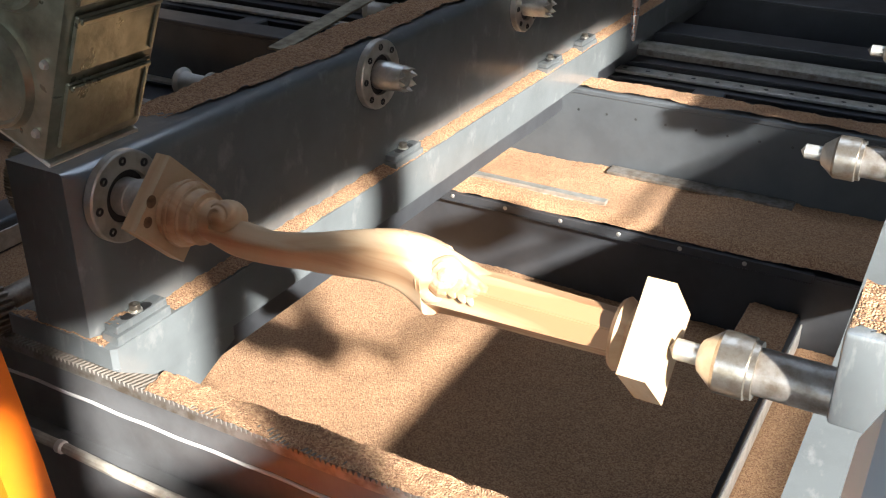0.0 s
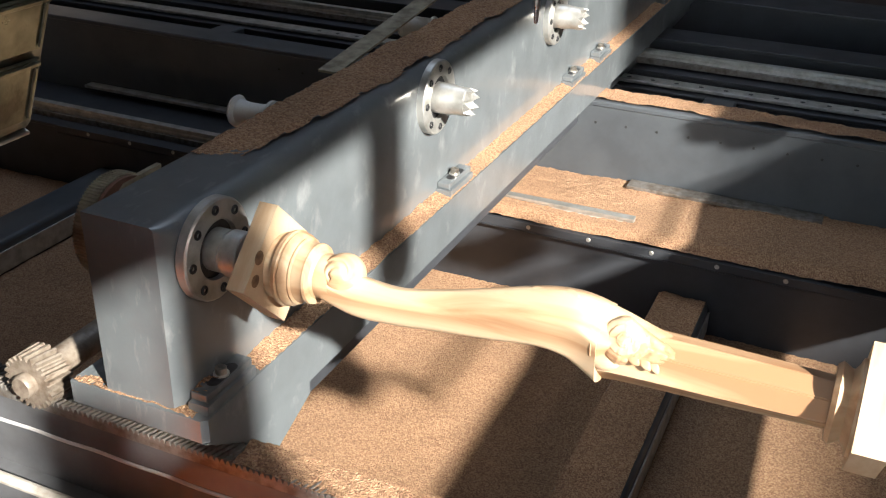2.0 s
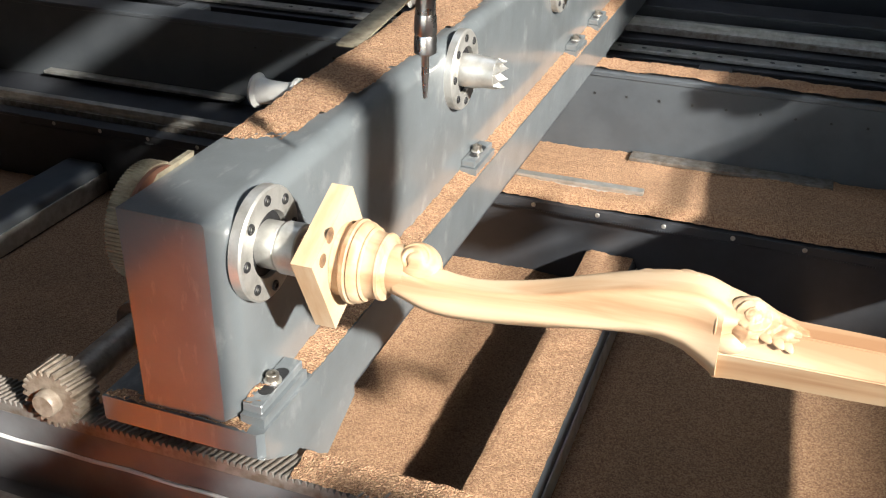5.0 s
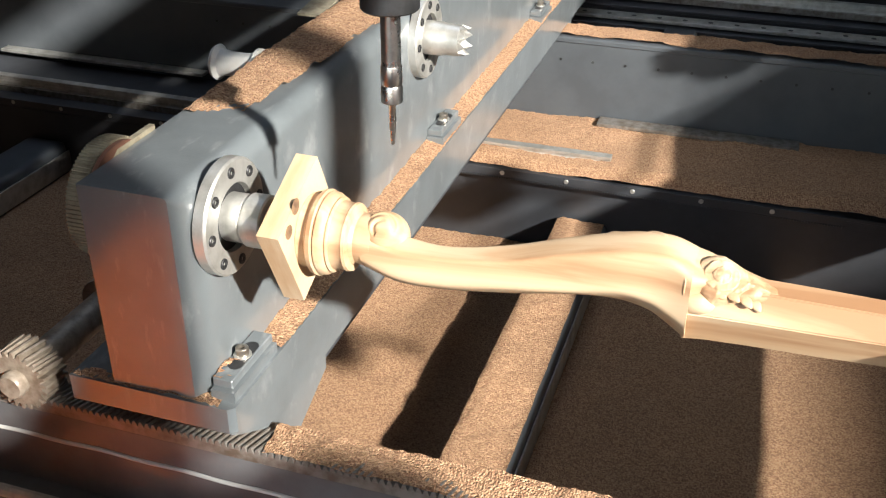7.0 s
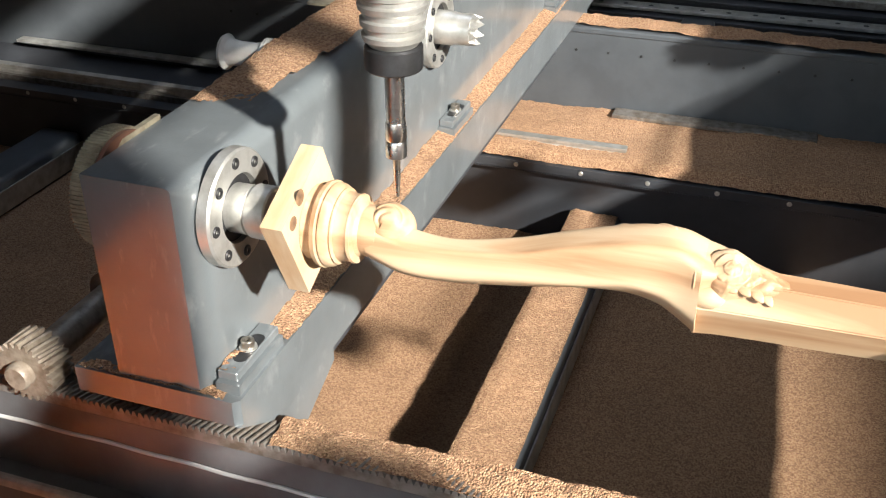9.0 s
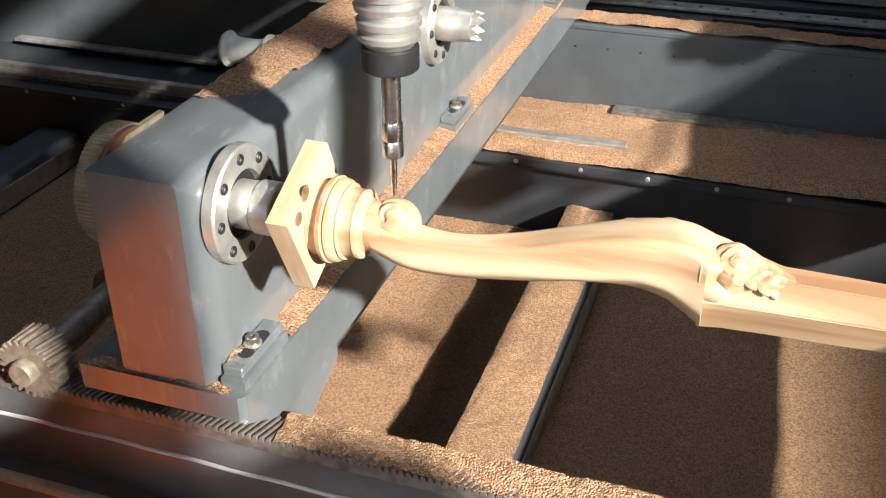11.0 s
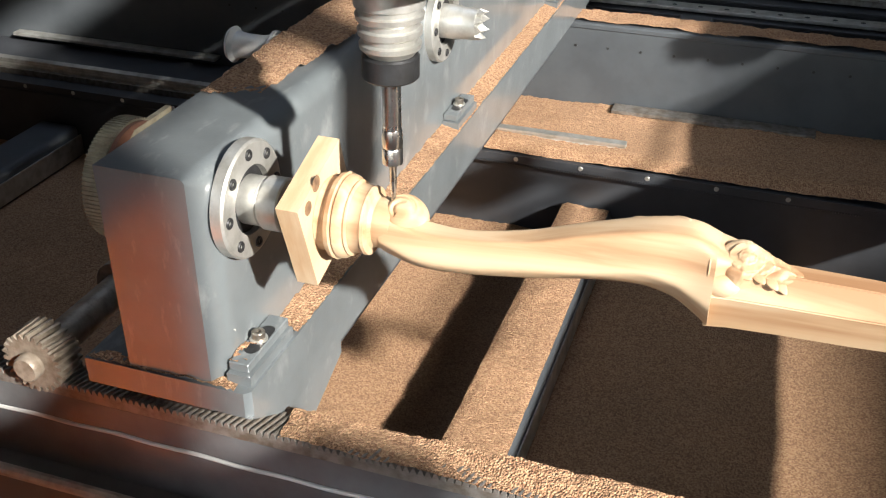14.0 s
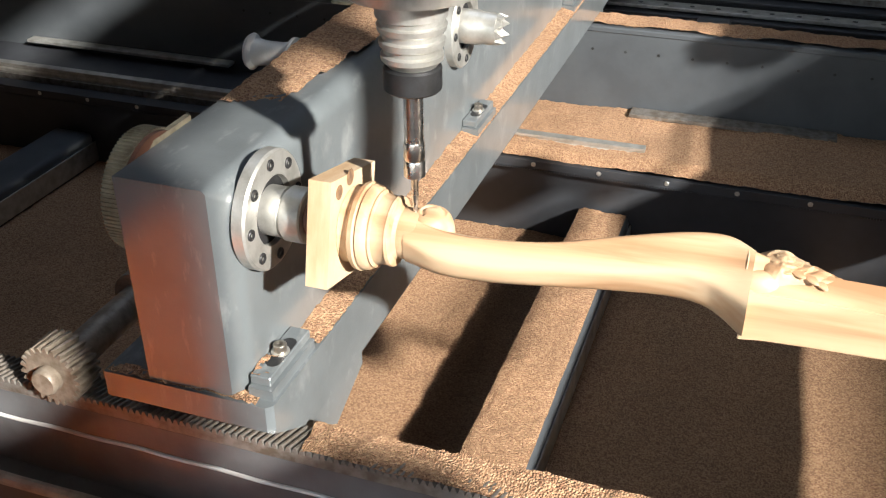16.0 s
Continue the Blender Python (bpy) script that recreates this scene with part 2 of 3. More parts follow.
def chip_sheet(name, x0, x1, y0, y1, height, step, label, inside=None, kind="stuff"):
    """A bed of chips as a fine uneven sheet; height(x, y) gives its top, inside(x, y) its ragged outline."""
    bm = bmesh.new()
    nx, ny = max(2, int((x1 - x0) / step)), max(2, int((y1 - y0) / step))
    g = {}
    for i in range(nx + 1):
        for j in range(ny + 1):
            x, y = x0 + (x1 - x0) * i / nx, y0 + (y1 - y0) * j / ny
            if inside is None or inside(x, y):
                r = noise.noise(Vector((x * 130, y * 130, 1.3))) * 0.0026
                g[i, j] = bm.verts.new((x, y, height(x, y) + r))
    for (i, j), v in g.items():
        q = [g.get(k) for k in ((i, j), (i + 1, j), (i + 1, j + 1), (i, j + 1))]
        if all(q):
            bm.faces.new(q)
    return solid(name, bm, CHIPS, label, "wood chips", kind=kind, smooth=80)


# ---- the hall ----
def hall():
    solid("floor", box((-6, -6, -0.1), (6, 8, 0)), CONCRETE, "dusty dark concrete workshop floor", "floor", kind="structure")
    bm = bmesh.new()
    for lo, hi in (((-6, -6, 5.0), (-2, 8, 5.15)), ((1, -6, 5.0), (4.2, 8, 5.15)), ((-2, -6, 5.0), (1, 1.0, 5.15)), ((-2, 3.4, 5.0), (1, 8, 5.15))):
        add_box(bm, lo, hi)
    solid("ceiling", bm, PLASTER, "unseen dim workshop ceiling with an opening added for fill light", "ceiling", kind="structure")
    solid("wall_west", box((-6.2, -6, 0), (-6, 8, 5)), PLASTER, "dim plastered workshop wall", "wall", kind="structure")
    solid("wall_north", box((-6, 8, 0), (6, 8.2, 5)), PLASTER, "dim plastered workshop wall", "wall", kind="structure")
    # the wall behind the camera, with a wide opening added for fill light
    bm = bmesh.new()
    for lo, hi in (((-6, -6.2, 0), (-3.5, -6, 5)), ((2.5, -6.2, 0), (6, -6, 5)), ((-3.5, -6.2, 4.2), (2.5, -6, 5))):
        add_box(bm, lo, hi)
    solid("wall_south", bm, PLASTER, "unseen workshop wall with a wide opening added for fill light", "wall", kind="structure")
    # unseen wall towards the sun, its one tall opening sized to bound the sunlight
    bm = bmesh.new()
    y0, y1, z0, z1 = SUN_OPENING
    for lo, hi in (((4, -6, 0), (4.2, y0, 5)), ((4, y1, 0), (4.2, 8, 5)), ((4, y0, 0), (4.2, y1, z0)), ((4, y0, z1), (4.2, y1, 5))):
        add_box(bm, lo, hi)
    solid("wall_east", bm, PLASTER, "unseen workshop wall with a tall opening that shapes the sunlight", "wall", kind="structure")


SUN_OPENING = (-3.75, -0.92, 2.55, 4.3)
hall()


# ---- the bed of the machine ----
def cross_beam(y, z, x0, x1, holes):
    """A welded cross beam: web with a row of bores, top flange and foot."""
    b = thing("cross_beam", "dark grey painted steel cross beam of the machine bed", "beam")
    bm = box((x0, y, 0.30), (x1, y + 0.012, z - 0.012))
    part("web", bm, BEDPAINT, b)
    part("flange", box((x0, y - 0.002, z - 0.012), (x1, y + 0.085, z), 0.002), BEDPAINT, b)
    # back web in a darker grey than the front web
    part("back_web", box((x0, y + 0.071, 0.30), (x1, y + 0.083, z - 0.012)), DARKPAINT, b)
    for i in range(holes):
        x = 0.021 - 0.0685 * 12 + 0.0685 * i
        part("bore", lathe([(-0.0008, 0.0030), (0.0, 0.0030)], 'y', (x, y, 0.709), 12), BLACKSTEEL, b, "small black bore")
    return b


cross_beam(1.335, 0.758, -2.6, 2.0, 22)


def linear_rail(y, z, x0, x1, label):
    """Profile rail on a strip, with counterbored screw holes."""
    r = thing("linear_rail", label, "rail")
    part("strip", box((x0, y - 0.02, z - 0.014), (x1, y + 0.035, z)), RACKSTEEL, r)
    prof = [(y - 0.010, z), (y + 0.010, z), (y + 0.010, z + 0.006), (y + 0.007, z + 0.009), (y + 0.007, z + 0.012),
            (y + 0.010, z + 0.015), (y + 0.010, z + 0.020), (y - 0.010, z + 0.020), (y - 0.010, z + 0.015),
            (y - 0.007, z + 0.012), (y - 0.007, z + 0.009), (y - 0.010, z + 0.006)]
    part("rail", prism(prof, x0, x1, 'x'), STEEL, r)
    return r


def far_girder(y0, y1, z):
    g = thing("far_girder", "dark painted box girder far across the machine bed", "girder", group="far girders")
    part("web", box((-2.6, y0 + 0.004, 0.30), (2.0, y0 + 0.02, z - 0.0085)), DARKPAINT, g)
    part("top_plate", box((-2.6, y0, z - 0.008), (2.0, y1, z), 0.001), DARKPAINT, g)


def bed():
    # low front-side girder beyond the chip tray, with its rail and rack
    low = thing("girder", "dark painted box girder of the machine bed", "girder")
    part("web", box((-2.6, 1.08, 0.30), (2.0, 1.10, 0.550)), DARKPAINT, low)
    part("top_plate", box((-2.6, 1.079, 0.5505), (2.0, 1.334, 0.558), 0.001), DARKPAINT, low)
    linear_rail(1.135, 0.572, -2.6, 0.175, "steel profile rail on the girder, dusted with chips")
    rack = thing("small_rack", "narrow steel gear rack screwed to the girder edge", "gear rack")
    bm = bmesh.new()
    add_box(bm, (-1.3, 1.068, 0.545), (0.62, 1.079, 0.562))
    part("bar", bm, DARKPAINT, rack)
    bm = bmesh.new()
    for i in range(384):
        x = -1.3 + i * 0.005
        add_box(bm, (x, 1.0662, 0.5415), (x + 0.0026, 1.0775, 0.5452))
    tagged(part("teeth", bm, DARKPAINT, rack, smooth=0), kind="stuff")
    for i in range(14):
        part("screw", lathe([(-0.0012, 0.004), (0, 0.005)], 'y', (-1.2 + 0.13 * i, 1.0678, 0.5545), 10), STEEL, rack, "bright screw head")
    # steel slats on the chips behind the rail
    solid("slat", box((0.115, 1.292, 0.584), (0.527, 1.332, 0.592), 0.001), RACKSTEEL, "flat steel slat dusted with chips", "slat")
    solid("slat", box((-1.42, 1.305, 0.575), (-0.84, 1.345 - 0.011, 0.583), 0.001), STEEL, "flat bright steel slat on the girder", "slat")
    # bars that run under the leg
    for x in (-1.185, 1.25):
        s = thing("tray_bar", "chip-covered steel bar crossing the tray", "bar")
        part("profile", box((x, 0.02, 0.28), (x + 0.104, 1.079, 0.470), 0.012, 3), BEDPAINT, s)
        part("edge_strip", box((x + 0.1045, 0.02, 0.40), (x + 0.1075, 1.079, 0.448), 0.001), STEEL, s, "pale steel edge strip")
    solid("tray", box((-2.6, 0.0, 0.26), (2.0, 1.079, 0.30)), BROWN, "sheet steel chip tray under the machine", "tray")
    # beams beyond
    for y, z, mat, lab in ((1.68, 0.70, BROWN, "perforated steel strip on the machine bed"),):
        s = thing("perforated_strip", lab, "strip")
        part("strip", box((-2.6, y, z), (2.0, y + 0.045, z + 0.008), 0.001), STEEL, s)
        for i in range(28):
            part("bore", lathe([(0, 0.006), (0.0005, 0.006)], 'z', (-0.9 + 0.06 * i, y + 0.02, z + 0.0082), 10), BLACKSTEEL, s)
    far_girder(1.66, 1.76, 0.695)
    far_girder(1.98, 2.10, 0.74)
    linear_rail(1.86, 0.72, -2.6, 2.0, "bright steel profile rail on the far girder")
    far_girder(1.80, 1.90, 0.70)
    far_girder(2.5, 2.7, 0.74)
    for x in (0.2, -1.2):
        solid("cross_block", box((x, 1.42, 0.56), (x + 0.075, 1.66, 0.70), 0.004), BEDPAINT, "grey steel spacer block between the girders", "block")
    for x in (-2.4, 1.8):
        for y in (0.0, 1.1, 2.5):
            solid("bed_leg", box((x, y, 0), (x + 0.12, y + 0.12, 0.30), 0.004), DARKPAINT, "dark painted steel bed leg on the floor", "leg", group="bed legs")


bed()


def front_rail():
    """The near girder with the helical rack along its top edge."""
    g = thing("front_girder", "dark grey front girder of the machine with a helical rack", "girder")
    prof = [(-0.010, 0.30), (-0.010, 0.755), (-0.046, 0.755), (-0.046, 0.735), (-0.050, 0.728), (-0.050, 0.722), (-0.046, 0.718),
            (-0.046, 0.655), (-0.072, 0.655), (-0.072, 0.30)]
    part("beam", prism([(a, b) for a, b in prof], -2.6, 2.0, 'x'), RAILPAINT, g)
    # thin pale wavy bead along the girder face
    part("pale_bead", tube([(-2.6 + 0.02 * i, -0.0508, 0.7248 + 0.0008 * math.sin(i * 1.3) + 0.0006 * math.sin(i * 0.37)) for i in range(231)], 0.0022, 8), LIGHTGREY, g, "pale wavy line along the girder")
    rack = part("rack", box((-2.6, -0.046, 0.7552), (2.0, -0.012, 0.766)), RACKSTEEL, g, "oily steel helical rack")
    tooth = None
    for i in range(280):
        x = -0.95 + i * 0.0072
        if tooth is None:
            bm = bmesh.new()
            s = 0.011
            A = [bm.verts.new(p) for p in ((-0.0033, -0.0462, 0), (0.0033, -0.0462, 0), (0.0012, -0.0462, 0.0062), (-0.0012, -0.0462, 0.0062))]
            B = [bm.verts.new((v.co.x + s, -0.012, v.co.z)) for v in A]
            for k in range(4):
                bm.faces.new([A[k], A[(k + 1) % 4], B[(k + 1) % 4], B[k]])
            bm.faces.new(A), bm.faces.new(B)
            tooth = mesh_of("tooth", bm, RACKSTEEL, 0)
        o = new("tooth", tooth)
        o.parent = rack
        o.matrix_basis = pose(x, 0, 0.7662)
    hose = thing("air_hose", "pale grey pneumatic hose clipped along the girder", "hose")
    part("hose", tube([(-2.6 + 0.1 * i, -0.079 - 0.002 * math.sin(i * 1.7), 0.661 + 0.003 * math.sin(i * 0.9)) for i in range(47)], 0.0070), CABLE, hose)
    for x in (-0.10, 0.55, -0.8):
        part("clip", lathe([(-0.005, 0.0075), (-0.004, 0.009), (0.004, 0.009), (0.005, 0.0075)], 'x', (x, -0.079, 0.661), 14), PLASTIC, hose, "white cable clip")


front_rail()


# ---- headstock beam ----
PITCH = 0.537
FACE = -0.012


def headstock():
    h = thing("headstock_beam", "long dark grey headstock beam carrying the drive spindles", "machine beam")
    # bent sheet body: rounded along the top front edge and up the near corner
    bm = bmesh.new()
    r, xb, yn, zt, zb, yf = 0.020, -0.112, -0.066, 1.046, 0.836, 3.0
    def ring(inset, y):
        # outline seen from the end, shrunk in x at the near corner
        q = r - 1.2 * inset
        pts = [(xb, zb), (FACE - inset, zb)]
        for k in range(7):
            a = math.pi / 2 * k / 6
            pts.append((FACE - inset - q + q * math.cos(a), zt - q + q * math.sin(a)))
        pts += [(FACE - inset - q - 0.003, zt), (xb, zt)]
        return [bm.verts.new((x, y, z)) for x, z in pts]
    rings = []
    for k in range(7):
        a = 0.80 + (math.pi / 2 - 0.80) * k / 6
        rc = 0.044
        rings.append(ring(rc - rc * math.sin(a), yn + rc * math.cos(0.80) - rc * math.cos(a)))
    rings.append(ring(0, yn + 0.034))
    rings.append(ring(0, yf))
    for A, B in zip(rings, rings[1:]):
        n = len(A)
        for k in range(n):
            bm.faces.new([A[k], A[(k + 1) % n], B[(k + 1) % n], B[k]])
    bm.faces.new(rings[0]), bm.faces.new(rings[-1])
    part("housing", bm, PAINT, h, smooth=30)
    # foot plate and the channel below it
    part("foot_plate", prism([(-0.160, -0.070), (0.010, -0.070), (0.016, -0.064), (0.016, 3.0), (-0.160, 3.0)], 0.808, 0.836, 'z'), PAINT, h)
    bm = bmesh.new()
    add_prism(bm, [(-0.070, 0.8078), (0.0, 0.763), (3.0, 0.763), (3.0, 0.8078)], -0.004, 0.0158, 'x')
    part("apron", bm, PAINT, h)
    part("slide_block", prism([(0.0, 0.7625), (0.010, 0.702), (0.046, 0.704), (0.136, 0.741), (0.136, 0.7625)], -0.10, 0.0125, 'x'), PAINT, h)
    # inner channel in a darker grey than the plates round it
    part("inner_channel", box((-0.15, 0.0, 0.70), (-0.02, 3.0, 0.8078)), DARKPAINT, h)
    part("bracket_tab", box((0.006, 1.40, 0.72), (0.012, 1.47, 0.766)), PAINT, h)
    # timing belt behind the beam
    part("belt_cover", prism([(-0.052, 0.955), (-0.030, 1.03), (0.0, 1.05), (0.06, 1.05), (0.06, 0.955)], -0.1195, -0.1135, 'x'), BELT, h)
    pulley = part("pulley", lathe([(-0.134, 0.02), (-0.134, 0.050), (-0.120, 0.050), (-0.120, 0.055), (-0.114, 0.055)], 'x', (0, 0, 1.0), 48), BROWN, h, "rust-red toothed pulley")
    bm = bmesh.new()
    for i in range(44):
        a = 2 * math.pi * i / 44
        q = Matrix.Rotation(a, 4, 'X')
        c = [bm.verts.new(q @ Vector(p) + Vector((0, 0, 1.0))) for p in
             ((-0.134, -0.0016, 0.0495), (-0.134, 0.0016, 0.0495), (-0.120, 0.0016, 0.0495), (-0.120, -0.0016, 0.0495),
              (-0.134, -0.0012, 0.053), (-0.134, 0.0012, 0.053), (-0.120, 0.0012, 0.053), (-0.120, -0.0012, 0.053))]
        for f in ((4, 5, 6, 7), (0, 1, 5, 4), (1, 2, 6, 5), (2, 3, 7, 6), (3, 0, 4, 7)):
            bm.faces.new([c[k] for k in f])
    tagged(part("belt_teeth", bm, BROWN, pulley, smooth=0), kind="stuff")
    belt = part("belt", lathe([(-0.137, 0.0532), (-0.137, 0.0562), (-0.1185, 0.0562), (-0.1185, 0.0532)], 'x', (0, 0, 1.0), 64), BELT, h, "dusty olive toothed belt")
    bm = bmesh.new()
    for i in range(88):
        q = Matrix.Rotation(2 * math.pi * i / 88, 4, 'X')
        c = [bm.verts.new(q @ Vector((x, y, z)) + Vector((0, 0, 1.0))) for x in (-0.1372, -0.1183) for y, z in ((-0.0010, 0.0560), (0.0010, 0.0560), (0.0006, 0.0574), (-0.0006, 0.0574))]
        for f in ((0, 1, 2, 3), (4, 7, 6, 5), (3, 2, 6, 7), (1, 5, 6, 2), (0, 3, 7, 4)):
            bm.faces.new([c[k] for k in f])
    tagged(part("belt_ridges", bm, BELT, belt, smooth=0), kind="stuff")
    part("belt_run", prism([(0.45, 1.040), (0.80, 1.078), (0.80, 1.081), (0.45, 1.0435)], -0.150, -0.118, 'x'), BELT, h, "olive drive belt")
    return h


headstock()


def spindle(y, spikes):
    s = thing("drive_spindle", "bright steel spindle flange with eight screws" + ("" if not spikes else " and a crown of spikes"), "spindle", pose(0, y, 1.0), "drive spindles")
    part("flange", lathe([(FACE, 0.030), (FACE, 0.0545), (-0.002, 0.0545), (0, 0.0525), (0, 0.032), (-0.006, 0.031)], 'x', n=56), STEEL, s)
    # black ring puts the shade of the gap round the shaft into colour
    part("gap_ring", lathe([(-0.010, 0.022), (-0.0055, 0.031), (-0.005, 0.024)], 'x', n=40), BLACKSTEEL, s, "dark ring in the gap round the shaft")
    if spikes:
        part("shaft", lathe([(-0.01, 0.0), (-0.01, 0.0225), (0.018, 0.0225), (0.020, 0.0215), (0.022, 0.0215), (0.023, 0.021), (0.044, 0.0205), (0.045, 0.0)], 'x', n=40), STEEL, s)
    else:
        part("shaft", lathe([(-0.01, 0.0), (-0.01, 0.0225), (0.012, 0.0225), (0.013, 0.0212), (0.0155, 0.0212), (0.0165, 0.0245), (0.033, 0.0245), (0.0345, 0.0232), (0.0345, 0.0)], 'x', n=40), STEEL, s)
        part("driver", lathe([(0.0347, 0.0), (0.0347, 0.0165), (0.0528, 0.0180), (0.0528, 0.0)], 'x', n=32), BROWN, s, "brown driver plug")
    for k in range(8):
        a = radians(47 + 45 * k)
        part("screw", lathe([(-0.004, 0.0), (-0.004, 0.0052), (0.0012, 0.0052), (0.0018, 0.0046), (0.0018, 0.0026), (-0.0012, 0.0024), (-0.0012, 0.0)], 'x', (0, 0.044 * math.cos(a), 0.044 * math.sin(a)), 16), BLACKSTEEL, s, "socket-head screw")
    if spikes:
        for k in range(8):
            a = radians(45 * k + 10)
            q = Matrix.Rotation(a, 4, 'X')
            bm = bmesh.new()
            base = [bm.verts.new(q @ Vector(p)) for p in ((0.0440, -0.0050, 0.0140), (0.0440, 0.0050, 0.0140), (0.0440, 0.0066, 0.0194), (0.0440, -0.0066, 0.0194))]
            tip = bm.verts.new(q @ Vector((0.0545, 0, 0.0186)))
            for i in range(4):
                bm.faces.new([base[i], base[(i + 1) % 4], tip])
            bm.faces.new(base)
            part("spike", bm, STEEL, s, smooth=0)
    return s


for k in range(5):
    spindle(PITCH * k, k > 0)


def step_clamp(y, dusty=False):
    c = thing("step_clamp", "grey slotted step clamp with a socket-head bolt", "clamp", pose(0, y, 0.836), "step clamps")
    bm = bmesh.new()
    add_box(bm, (-0.0115, -0.045, 0), (0.013, 0.042, 0.011))
    part("lower_step", bm, PAINT, c)
    bm = bmesh.new()
    add_box(bm, (-0.0115, -0.040, 0.0112), (0.009, 0.042, 0.021), 0.001)
    part("upper_step", bm, PAINT, c)
    slot = [(0.0072 * math.cos(a), 0.016 + 0.0072 * math.sin(a)) for a in [math.pi * k / 8 for k in range(9)]] + \
           [(0.0072 * math.cos(a), -0.016 + 0.0072 * math.sin(a)) for a in [math.pi + math.pi * k / 8 for k in range(9)]]
    part("slot", prism(slot, 0.0205, 0.0216, 'z'), BLACKSTEEL, c, "dark bolt slot")
    part("washer", lathe([(0.0216, 0.0088), (0.0232, 0.0088)], 'z', (-0.001, 0, 0), 24), STEEL, c)
    part("bolt", lathe([(0.0232, 0.0065), (0.0300, 0.0065), (0.0308, 0.0058), (0.0308, 0.0032), (0.027, 0.003), (0.027, 0)], 'z', (-0.001, 0, 0), 24), SHAFTSTEEL, c, "socket-head bolt")
    return c


for y in (-0.014, 0.600, 1.205, 1.40, 2.0):
    step_clamp(y)


def roller(y):
    w = thing("belt_roller", "white flanged plastic belt roller behind the beam", "roller", pose(-0.146, y, 1.030), "belt rollers")
    part("drum", lathe([(-0.030, 0.0), (-0.030, 0.019), (-0.026, 0.021), (-0.022, 0.016), (-0.010, 0.014), (0.010, 0.014), (0.020, 0.016), (0.024, 0.021), (0.028, 0.021), (0.030, 0.015), (0.030, 0)], 'x', n=32), PLASTIC, w)
    part("axle", lathe([(-0.035, 0.006), (0.036, 0.006)], 'x', n=16), STEEL, w)
    return w


for y in (0.285, 0.77, 1.3, 1.83):
    roller(y)


def pinion():
    p = thing("pinion_shaft", "worn steel pinion on a round shaft meshing with the rack", "pinion", pose(-0.232, -0.064, 0.806))
    n, bm = 24, bmesh.new()
    ang = 0.16
    loops = []
    for s in range(5):
        y = 0.034 * s / 4
        ring = []
        for i in range(n):
            a0 = 2 * math.pi * i / n + ang * s / 4
            for da, r in ((-0.085, 0.0285), (-0.042, 0.0345), (0.042, 0.0345), (0.085, 0.0285)):
                ring.append(bm.verts.new((r * math.sin(a0 + da), y, r * math.cos(a0 + da))))
        loops.append(ring)
    for A, B in zip(loops, loops[1:]):
        m = len(A)
        for k in range(m):
            bm.faces.new([A[k], A[(k + 1) % m], B[(k + 1) % m], B[k]])
    bm.faces.new(loops[0]), bm.faces.new(loops[-1])
    part("gear", bm, WORNSTEEL, p, smooth=20)
    part("shaft", lathe([(-0.012, 0), (-0.012, 0.0125), (-0.009, 0.0145), (0.0, 0.0145), (0.036, 0.0145), (0.036, 0.018), (0.15, 0.018), (0.15, 0.030), (0.19, 0.030), (0.19, 0.016), (2.9, 0.016)], 'y', n=28), WORNSTEEL, p)
    return p


pinion()
bl = solid("bearing_block", box((-0.166, 0.03, 0.8365), (-0.118, 0.30, 0.862), 0.003), BROWN, "rust-brown steel packing block behind the headstock beam", "block")


# ---- the turned leg ----
def lerp_table(tab, x):
    """A smooth curve through the rows of a table."""
    n = len(tab)
    i = 0
    while i < n - 2 and x > tab[i + 1][0]:
        i += 1
    p0, p1, p2, p3 = tab[max(i - 1, 0)], tab[i], tab[i + 1], tab[min(i + 2, n - 1)]
    h = p2[0] - p1[0]
    u = min(1, max(0, (x - p1[0]) / h))
    out = []
    for k in range(1, len(p1)):
        m1 = (p2[k] - p0[k]) / max(p2[0] - p0[0], 1e-9) * h
        m2 = (p3[k] - p1[k]) / max(p3[0] - p1[0], 1e-9) * h
        out.append((2 * u ** 3 - 3 * u ** 2 + 1) * p1[k] + (u ** 3 - 2 * u ** 2 + u) * m1 + (3 * u ** 2 - 2 * u ** 3) * p2[k] + (u ** 3 - u ** 2) * m2)
    return out


# the shank: how far the section reaches each way round the axis (degrees), in millimetres, station by station
WAYS = (38, 58, 97, 167, 218, 238, 277, 310, 347)
SHANK = [
    (0.128, 14, 14, 14, 20.5, 23, 24.5, 23.5, 24, 21),
    (0.160, 8, 8, 7, 21.2, 31, 33, 29, 30, 22),
    (0.200, 6.5, 5.5, 7, 20, 30.5, 32.5, 28, 30, 22),
    (0.250, 15.5, 15, 13, 19.7, 25, 26.5, 23, 30, 25),
    (0.300, 29, 31, 26, 19.8, 20.5, 17.5, 17.5, 30, 32),
    (0.345, 40.5, 43.5, 36.5, 21.3, 15, 14, 14.2, 26, 37),
    (0.370, 42.5, 46.5, 39.5, 22, 17.5, 19, 17, 25, 39.5),
    (0.385, 41, 47, 38, 24, 24, 28, 24, 27, 41),
    (0.401, 37.5, 41, 31, 28, 33, 38, 35, 31, 40),
]
KNEE = [
    (0.396, 38.6, 42, 31.6, 27.4, 12, 12, 12, 20, 20),
    (0.410, 36, 38, 28, 23, 12, 12, 12, 20, 20),
    (0.430, 31, 29, 23.5, 20, 12, 12, 12, 20, 20),
    (0.450, 25, 22.5, 18.5, 18, 12, 12, 12, 20, 18),
    (0.478, 17, 16.5, 15, 14, 10, 10, 10, 20, 14),
]
ROSE = (0.4225, -0.0108, 0.0293)
BALL = (0.4060, -0.0172, 0.0055)


